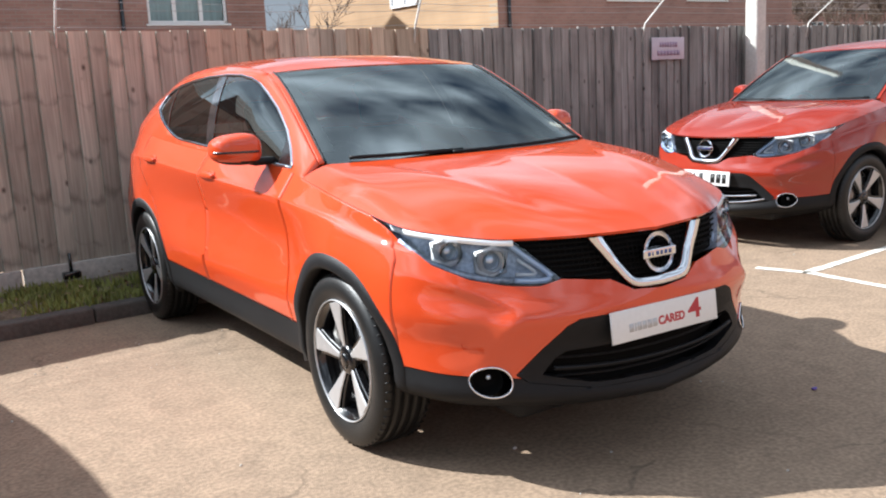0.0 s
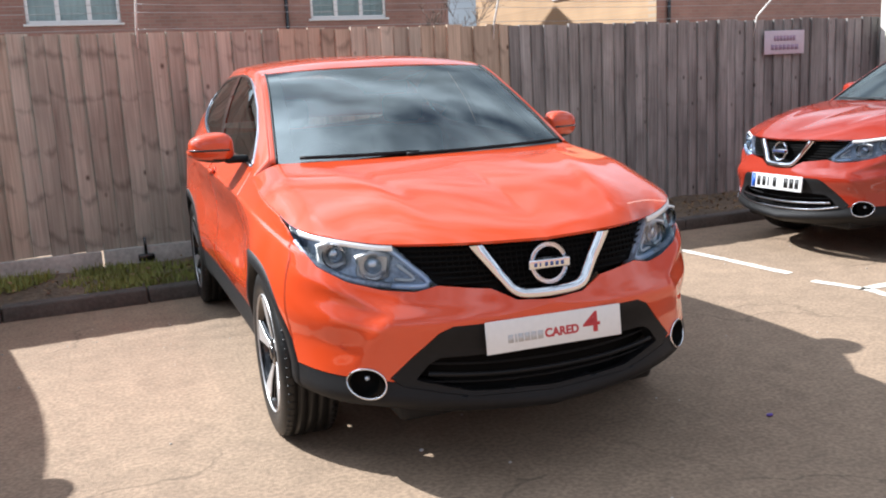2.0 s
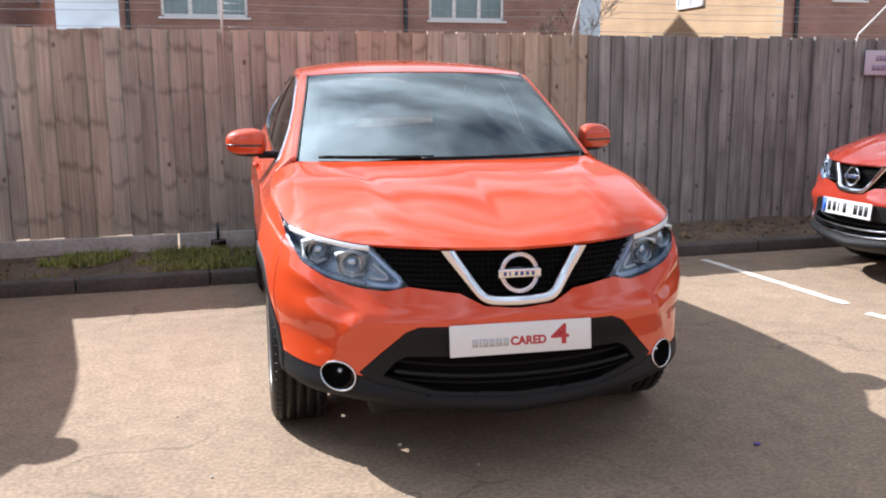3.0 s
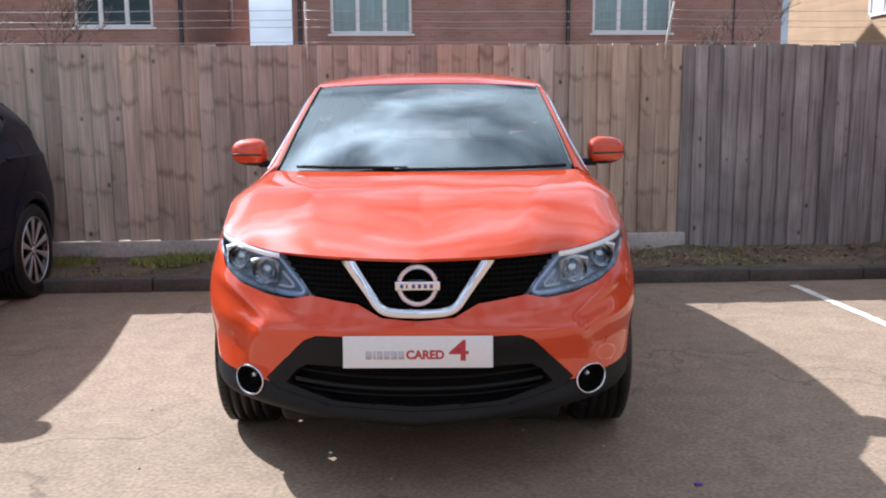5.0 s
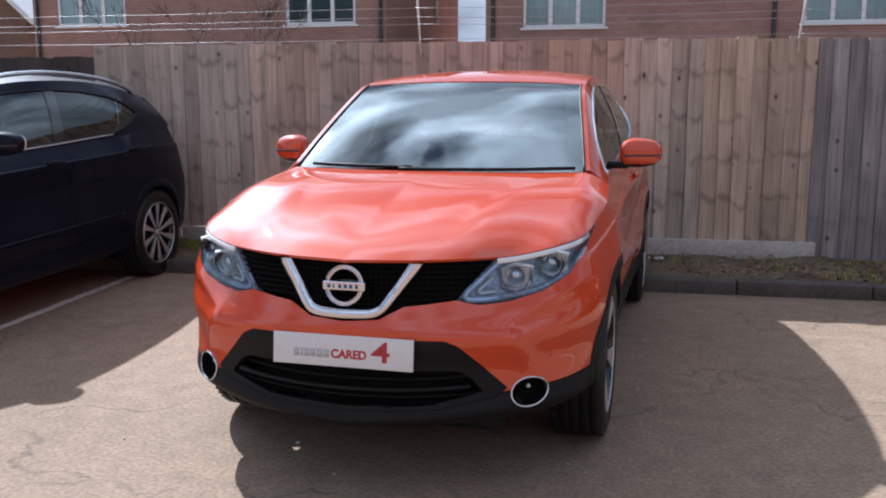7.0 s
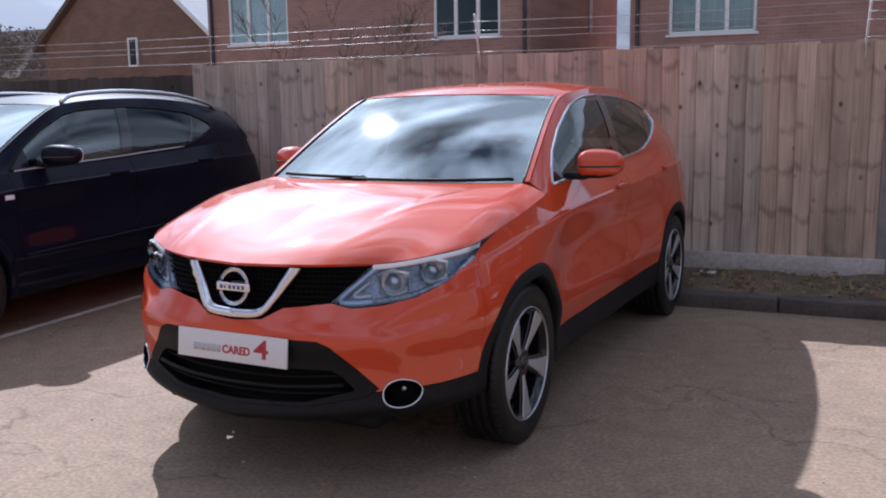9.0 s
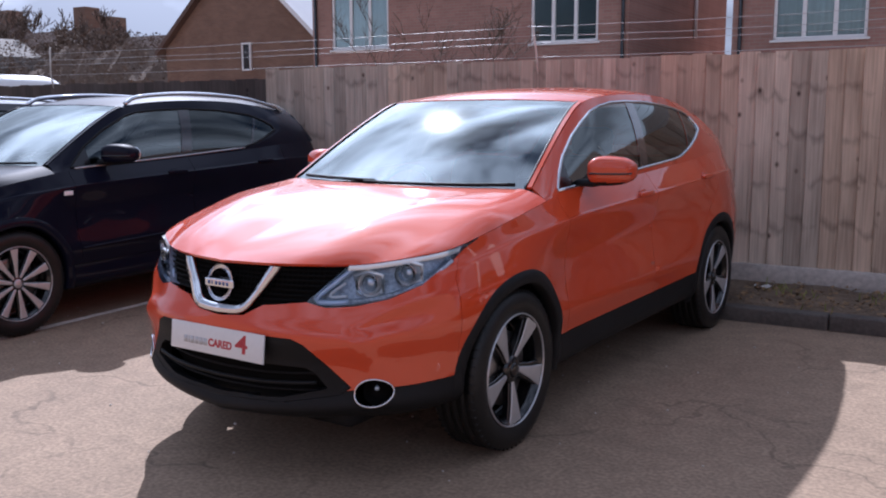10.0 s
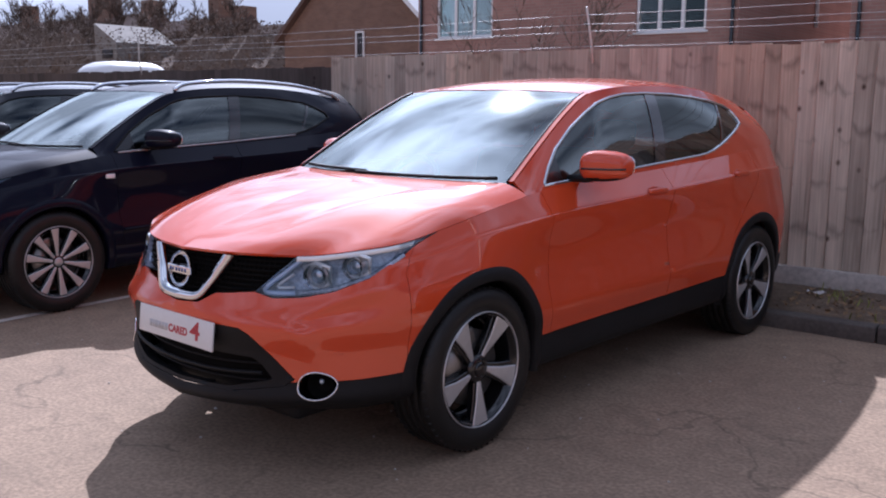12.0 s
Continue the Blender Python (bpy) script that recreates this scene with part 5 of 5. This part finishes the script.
fence_run("weathered brown close-boarded timber fence with knots", -4.10, 2.10, 0.25, 1.87, PLANK_BROWN, 3.840, 1)
fence_run("older grey close-boarded timber fence", 2.11, 13.5, 0.06, 1.86, PLANK_GREY, 3.850, 2)
fence_run("timber fence with its shade put into dark board colour", -17.0, -4.11, 0.06, 1.78, PLANK_SHADED, 3.860, 3)
for i in range(9):
    x0 = -14.3 + i * 1.83
    if x0 + 1.83 < 2.2:
        tagged(part("gravel_board", made(box, x0 + 0.008, x0 + 1.822, 3.775, 3.825, 0.03, 0.248 + 0.005 * (i % 3), 0.006), CONCRETE, None, "pale concrete gravel board under the fence"), category="gravel board", group="gravel boards", kind="structure")

# ---- wire above the fence ----
for k, (z, sag) in enumerate(((1.888, 0.006), (2.005, 0.012), (2.06, 0.02), (2.13, 0.015))):
    for x0, x1 in ((-16, -7.5), (-7.5, -1.07), (-1.07, 1.95), (1.95, 4.94), (4.94, 8.0), (8.0, 13.5)):
        rr = random.Random(int(x0 * 10) + k)
        pts = [(x0 + (x1 - x0) * i / 16, 3.76 - 0.05 * k, z + 0.002 * (i % 2) * (rr.random() - 0.5) * (k > 0) - sag * 4 * (i / 16) * (1 - i / 16) + 0.002 * math.sin(i * 1.3 + k)) for i in range(17)]
        tagged(part("fence_wire", made(tube, pts, 0.0020, 5), WIRE, None, "thin bright wire strand above the fence"), category="wire", group="fence wires")
for xa, dx in ((-7.5, 0.18), (-1.07, 0.01), (1.95, 0.02), (4.94, 0.25), (8.0, 0.40)):
    tagged(part("wire_arm", made(tube, [(xa, 3.89, 1.5), (xa, 3.80, 1.89), (xa + dx, 3.68, 2.20)], 0.009, 8), POST_PAINT, None, "pale angled metal arm carrying the wires"), category="bracket", group="wire arms")

sign = tagged(part("fence_sign", made(box, 5.03, 5.565, 3.785, 3.792, 1.505, 1.743, 0.002), SIGN_FACE, None, "small pale lilac notice board on the grey fence"), category="sign")
for z, xa, xb in ((1.665, 5.15, 5.45), (1.575, 5.11, 5.49)):
    for i in range(7):
        w = (xb - xa) / 7
        part("sign_bar", made(box, xa + i * w + 0.004, xa + (i + 1) * w - 0.004, 3.7825, 3.7855, z - 0.026, z + 0.026), SIGN_INK, sign)
tagged(part("concrete_post", made(box, 6.60, 6.775, 3.57, 3.74, 0, 5.2, 0.02), POST_PAINT, None, "tall pale square concrete post by the fence"), category="post")

# ---- houses ----


def sash(parent_wall, x, y, z, w, h, lights, blind):
    win = part("window", made(box, x, x + w, y + 0.115, y + 0.20, z, z + h), CURTAIN if blind else ROOM_SHADE, parent_wall)
    fr = bmesh.new()
    t = 0.065
    for a0, a1, b0, b1 in ((x, x + w, z, z + t), (x, x + w, z + h - t, z + h), (x, x + t, z, z + h), (x + w - t, x + w, z, z + h)):
        box(fr, a0, a1, y + 0.03, y + 0.11, b0, b1, 0.008)
    for i in range(1, lights):
        c = x + w * i / lights
        box(fr, c - 0.045, c + 0.045, y + 0.035, y + 0.105, z + t, z + h - t, 0.006)
    part("window_frame", fr, UPVC, win, "white plastic window frame", smooth=False)
    part("window_sill", made(box, x - 0.06, x + w + 0.06, y - 0.05, y + 0.12, z - 0.05, z, 0.01), UPVC, win, smooth=False)
    for i in range(lights):
        q = part("pane", made(box, x + w * i / lights + 0.04, x + w * (i + 1) / lights - 0.04, y + 0.075, y + 0.08, z + t, z + h - t), PANE, win, smooth=False)
    return win


def house(label, x0, x1, y0, depth, eaves, brick, windows, ridge_up=2.6, pipes=(), side=None):
    h = thing("house", label, "house", "houses behind the fence")
    wall = bmesh.new()
    ws = sorted(windows)
    xs = sorted({x0, x1, *(q[0] for q in ws), *(q[0] + q[2] for q in ws)})
    zs = sorted({0.0, eaves, *(q[1] for q in ws), *(q[1] + q[3] for q in ws)})
    vs = {(x, z): wall.verts.new((x, y0, z)) for x in xs for z in zs}
    for xa, xb in zip(xs, xs[1:]):
        for za, zb in zip(zs, zs[1:]):
            mx_, mz_ = (xa + xb) / 2, (za + zb) / 2
            if not any(q[0] < mx_ < q[0] + q[2] and q[1] < mz_ < q[1] + q[3] for q in ws):
                wall.faces.new((vs[xa, za], vs[xb, za], vs[xb, zb], vs[xa, zb]))
    bmesh.ops.delete(wall, geom=[v for v in wall.verts if not v.link_faces], context="VERTS")
    wall.normal_update()
    bmesh.ops.solidify(wall, geom=wall.faces[:], thickness=0.3)
    wl_ = part("wall", wall, brick, h, smooth=False)
    for a0, a1, b0, b1 in ((x0, x0 + 0.3, y0 + 0.31, y0 + depth), (x1 - 0.3, x1, y0 + 0.31, y0 + depth), (x0 + 0.31, x1 - 0.31, y0 + depth - 0.3, y0 + depth)):
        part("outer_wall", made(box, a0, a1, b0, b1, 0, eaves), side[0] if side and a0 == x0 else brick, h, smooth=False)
    if side:
        # a small window in the end wall
        _, along_y, sz, sw_, sh_ = side
        # thin slip that carries the sunlit brick colour on to the front corner
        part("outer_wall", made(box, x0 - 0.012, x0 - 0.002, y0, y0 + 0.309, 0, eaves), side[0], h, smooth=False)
        ya = y0 + along_y - 0.05
        part("window", made(box, x0 - 0.02, x0 + 0.02, ya, ya + sw_, sz, sz + sh_), CURTAIN, h, smooth=False)
        fb_ = bmesh.new()
        for c0, c1, d0, d1 in ((0, sw_, 0, 0.07), (0, sw_, sh_ - 0.07, sh_), (0, 0.07, 0, sh_), (sw_ - 0.07, sw_, 0, sh_), (sw_ / 2 - 0.04, sw_ / 2 + 0.04, 0, sh_)):
            box(fb_, x0 - 0.06, x0 - 0.02, ya + c0, ya + c1, sz + d0, sz + d1)
        part("window_frame", fb_, UPVC, h, "white plastic window frame", smooth=False)
    for wx, wz, w, hh, lights, blind in ws:
        sash(wl_, wx, y0, wz, w, hh, lights, blind)
    rf = bmesh.new()
    m = y0 + depth / 2
    a = [rf.verts.new(p) for p in ((x0 - 0.15, y0 - 0.35, eaves - 0.12), (x0 - 0.15, m, eaves + ridge_up), (x0 - 0.15, y0 + depth + 0.35, eaves - 0.12))]
    b = [rf.verts.new(p) for p in ((x1 + 0.15, y0 - 0.35, eaves - 0.12), (x1 + 0.15, m, eaves + ridge_up), (x1 + 0.15, y0 + depth + 0.35, eaves - 0.12))]
    for f in ((a[0], a[1], b[1], b[0]), (a[1], a[2], b[2], b[1]), (a[2], a[0], b[0], b[2]), a[::-1], b):
        rf.faces.new(f)
    bmesh.ops.recalc_face_normals(rf, faces=rf.faces[:])
    part("roof", rf, ROOF_TILE, h, smooth=False)
    part("gutter", made(tube, [(x0, y0 - 0.30, eaves - 0.15), (x1, y0 - 0.30, eaves - 0.15)], 0.06, 8), GLOSS_BLACK, h)
    for px in pipes:
        part("downpipe", made(tube, [(px, y0 - 0.06, 0), (px, y0 - 0.06, eaves - 0.15)], 0.045, 8), GLOSS_BLACK, h)
    return h


home = house("brown brick house with white-framed windows", -14.30, -5.0, 17.45, 9.3, 5.5, BRICK_BROWN, [(-13.62, 3.18, 1.90, 1.5, 3, True), (-7.50, 3.11, 1.75, 1.5, 3, False)], pipes=(-14.15, -5.12))
part("downpipe", made(tube, [(-4.94, 23.0, 3.5), (-4.94, 23.0, 5.35)], 0.05, 8), UPVC, home, "white plastic downpipe")
house("brown brick house with white-framed windows", -2.63, 7.10, 17.45, 11.9, 4.9, BRICK_BROWN, [(-1.765, 2.95, 1.86, 1.45, 3, True), (4.28, 2.955, 1.86, 1.45, 3, True)], ridge_up=3.6, pipes=(-2.45, 3.7))
house("brown brick house with a sunlit yellow side", 11.60, 23.6, 14.20, 9.4, 5.6, BRICK_BROWN, [(12.9, 3.30, 0.85, 1.2, 2, True), (15.35, 3.27, 1.95, 1.3, 3, True), (18.55, 3.30, 1.75, 1.3, 3, True)], pipes=(11.9,), side=(BRICK_SUNLIT, 3.34, 3.42, 1.30, 1.2))
house("brown brick house far behind the gap", 6.0, 21.8, 48.0, 8, 9.5, BRICK_BROWN, [(16.7, 4.65, 1.05, 1.5, 2, True)], pipes=(19.0,))
house("brown brick house far off beyond the others", 60.0, 96.0, 40.0, 8, 5.6, BRICK_BROWN, [(66.0, 3.2, 1.8, 1.4, 2, True), (74.0, 3.2, 1.8, 1.4, 2, True)])

# gable-ended house beyond
gh_ = thing("house", "brown brick house with its gable end showing", "house", "houses behind the fence")
gw = bmesh.new()
prism(gw, [(-28.3, 0), (-28.3, 4.2), (-24.1, 7.95), (-19.9, 4.2), (-19.9, 0)], 9.0)
part("wall", shifted(gw, 0, 25, 0), BRICK_DARK, gh_, smooth=False)
for sgn in (1, -1):
    rp = bmesh.new()
    prism(rp, [(-24.1, 7.97), (-24.1, 8.19), (-24.1 + sgn * 4.6, 4.08), (-24.1 + sgn * 4.6, 3.86)], 9.6)
    part("roof", shifted(rp, 0, 24.7, 0), ROOF_TILE if sgn < 0 else UPVC, gh_, smooth=False)
sw = part("window", made(box, -23.86, -23.47, 24.95, 25.02, 3.2, 4.25), ROOM_SHADE, gh_)
fr = bmesh.new()
for a0, a1, b0, b1 in ((-23.9, -23.43, 3.17, 3.24), (-23.9, -23.43, 4.21, 4.28), (-23.9, -23.84, 3.24, 4.21), (-23.49, -23.43, 3.24, 4.21)):
    box(fr, a0, a1, 24.90, 24.98, b0, b1)
part("window_frame", fr, UPVC, sw, smooth=False)

# terrace far off, with chimneys
tr_ = thing("terrace", "long dark terrace of houses with chimneys far off", "house", "houses behind the fence")
for xa, xb, ridge in ((-138, -96, 12.2), (-96, -79, 10.9), (-79, -60, 9.7)):
    part("wall", made(box, xa, xb, 62, 70, 0, ridge - 4.2), BRICK_DARK, tr_, smooth=False)
    rp = bmesh.new()
    prism(rp, [(61.5, ridge - 4.4), (66, ridge), (70.5, ridge - 4.4)], xb - xa + 0.2, "x")
    part("roof", shifted(rp, xa - 0.1, 0, 0), ROOF_TILE, tr_, smooth=False)
for cx, half, cz in ((-128, 0.9, 14.6), (-108.5, 2.4, 15.6), (-98, 0.9, 13.6), (-84.6, 1.0, 13.2), (-80.4, 1.0, 11.9), (-67, 0.8, 11.2)):
    part("chimney", made(box, cx - half, cx + half, 65, 67, 8, cz, 0.05), BRICK_DARK, tr_, smooth=False)
ann = thing("cottage", "small pale rendered outbuilding with a sloping roof", "house", "houses behind the fence")
cb = bmesh.new()
prism(cb, [(-58.4, 0), (-58.4, 6.8), (-55.7, 5.4), (-55.7, 0)], 5.0)
part("wall", shifted(cb, 0, 34, 0), GREY_RENDER, ann, smooth=False)
part("window", made(box, -57.4, -56.2, 33.9, 34.0, 4.3, 4.9), ROOM_SHADE, ann)

# ---- trees without leaves ----


def bare_tree(label, x, y, h, spread, seed, levels=5, r0=None, twig_r=0.012):
    t = thing("tree", label, "tree", "bare trees", pose(x, y, 0))
    r = random.Random(seed)
    trunk, crown = bmesh.new(), bmesh.new()

    def grow(bm, p, d, length, rad, level):
        pts, rr = [p], [rad]
        for i in range(3):
            d = (d + Vector((r.uniform(-1, 1), r.uniform(-1, 1), r.uniform(-0.5, 0.8))) * 0.16).normalized()
            pts.append(pts[-1] + d * length / 3)
            rr.append(rad * (1 - 0.13 * (i + 1)))
        tube(bm, pts, rr, 6 if level < 2 else 4 if level < 4 else 3)
        if level >= levels:
            return
        for k in range(r.choice((2, 3, 3)) + (level > 2)):
            nd = (d + Vector((r.uniform(-1, 1), r.uniform(-1, 1), r.uniform(-0.25, 0.8))) * spread).normalized()
            grow(crown, pts[r.choice((1, 2, 3))] if k else pts[-1], nd, length * r.uniform(0.58, 0.8), max(rr[-1] * 0.62, twig_r), level + 1)
    grow(trunk, Vector((0, 0, -0.1)), Vector((0, 0, 1)), h * 0.32, r0 or h * 0.02, 0)
    part("trunk", trunk, BARK, t)
    part("crown", crown, TWIG, t)
    return t


bare_tree("bare thin-branched shrub against the brick wall", -6.3, 12.5, 4.6, 0.9, 5, 5, 0.05, 0.006)
bare_tree("bare thin-branched shrub against the brick wall", -9.6, 13.5, 4.8, 0.9, 15, 5, 0.05, 0.006)
bare_tree("bare thin-branched shrub between the houses", 6.8, 14.0, 4.2, 0.8, 25, 5, 0.04, 0.006)
for i, (x, y, h) in enumerate(((-62, 40, 12.5), (-70, 44, 13), (-56, 42, 9), (-48, 38, 8.5), (-78, 48, 13), (-90, 50, 14), (-44, 44, 9.5), (-100, 52, 15))):
    bare_tree("large bare winter tree beyond the car park", x, y, h, 0.75, 40 + i, 6, 0.24, 0.03)
for i, (x, y, h) in enumerate(((41, 24, 7), (46, 26, 8), (47, 24, 6.5), (53, 29, 8))):
    bare_tree("bare tree beyond the houses", x, y, h, 0.75, 70 + i, 6, 0.14, 0.016)

hb = bmesh.new()
r_h = random.Random(3)
for i in range(60000):
    f = r_h.random()
    x = -34 - 86 * f
    y = 28 + 12 * r_h.random() + 18 * f
    top_z = (6.9 + 4.4 * f) * (0.80 + 0.35 * noise.noise(Vector((x * 0.16, 2.0, 0))))
    z = top_z * r_h.random() ** 0.6
    s = r_h.uniform(0.03, 0.10)
    a, b = r_h.uniform(0, 6.28), r_h.uniform(-1.2, 1.2)
    u, v = Vector((math.cos(a), math.sin(a), 0)) * s, Vector((-math.sin(a) * math.sin(b), math.cos(a) * math.sin(b), math.cos(b))) * s
    c = Vector((x, y, z))
    hb.faces.new([hb.verts.new(c - u), hb.verts.new(c - v * 0.6), hb.verts.new(c + u), hb.verts.new(c + v)])
for j, back in enumerate((0.0, 5.0)):
    rows_h = []
    for k in range(7):
        row = []
        for i in range(120):
            f = i / 119
            x = -34 - 86 * f
            h = (6.6 + 4.3 * f) * (0.80 + 0.35 * noise.noise(Vector((x * 0.16, 2.0, 0)))) * (0.90 + 0.06 * j)
            z = h * k / 6 * (1 + 0.10 * noise.noise(Vector((x * 1.1, j * 3.0, 9))))
            row.append((x, 30 + back + 18 * f + 2.2 * (k / 6) ** 2 + 0.9 * noise.noise(Vector((x * 0.7, z * 0.8, j))), z))
        rows_h.append(row)
    sheet(hb, rows_h)
tagged(part("hedgerow", hb, HEDGE_HAZED, None, "dark scrubby hedgerow in the distance", smooth=False), category="hedge", kind="stuff")

# white van behind the fence
van = thing("van", "small white van standing behind the fence", "van", "", pose(-12.7, 6.9, 0))
vb = bmesh.new()
rounded(vb, (0, 0, 1.17), (0.62, 0.85, 0.95), 4.0, 32, 20)
part("body", vb, UPVC, van)
for wx in (-0.56, 0.56):
    for wy in (-0.55, 0.55):
        part("wheel", made(lathe, [(-0.1, 0.0), (-0.1, 0.30), (-0.08, 0.33), (0.08, 0.33), (0.1, 0.30), (0.1, 0.0)], 28, "x", pose(wx, wy, 0.33)), RUBBER, van)

stub = tagged(part("pipe_stub", made(tube, [(-1.18, 3.74, 0.33), (-1.18, 3.74, 0.20)], 0.012, 8), GLOSS_BLACK, None, "short black pipe standing against the gravel board"), category="pipe")
part("pipe_foot", made(box, -1.24, -1.12, 3.70, 3.77, 0.15, 0.20, 0.01), GLOSS_BLACK, stub)
wb = bmesh.new()
for i in range(5):
    row_w = [(0.86 + 0.03 * i, 3.52 + 0.02 * j, 0.135 + 0.012 * math.sin(i * 1.7 + j)) for j in range(4)]
    for q in row_w:
        wb.verts.new(q)
wb.verts.ensure_lookup_table()
for i in range(4):
    for j in range(3):
        wb.faces.new([wb.verts[k] for k in (i * 4 + j, i * 4 + j + 1, i * 4 + j + 5, i * 4 + j + 4)])
tagged(part("paper_scrap", wb, PLATE_WHITE, None, "crumpled white paper scrap on the verge"), category="litter")
for ob in list(scene.objects):
    if ob not in placed and ob.parent is None:
        ob.matrix_basis = SITE @ ob.matrix_basis

# ---- cars ----
build_car("bright orange five-door hatchback with dealer plate on asphalt", "parked cars", ORANGE, pose(0, 0, 0))
build_car("dark red five-door hatchback parked across the bays", "parked cars", RED, pose(4.16, 1.869, 0.0, 0, 0, -88.4), plate="bars")
build_car("dark navy sport utility car with bright roof rails", "parked cars", NAVY, pose(-3.64, -0.08, 0.0, 0, 0, 3.5), plate="none", wheels="ten", rails=True, front_cladding=False)
build_car("dark grey estate car with bright roof rails", "parked cars", GREY, pose(-6.42, -0.12, 0.0, 0, 0, 3.5), plate="none", wheels="ten", rails=True, front_cladding=False)
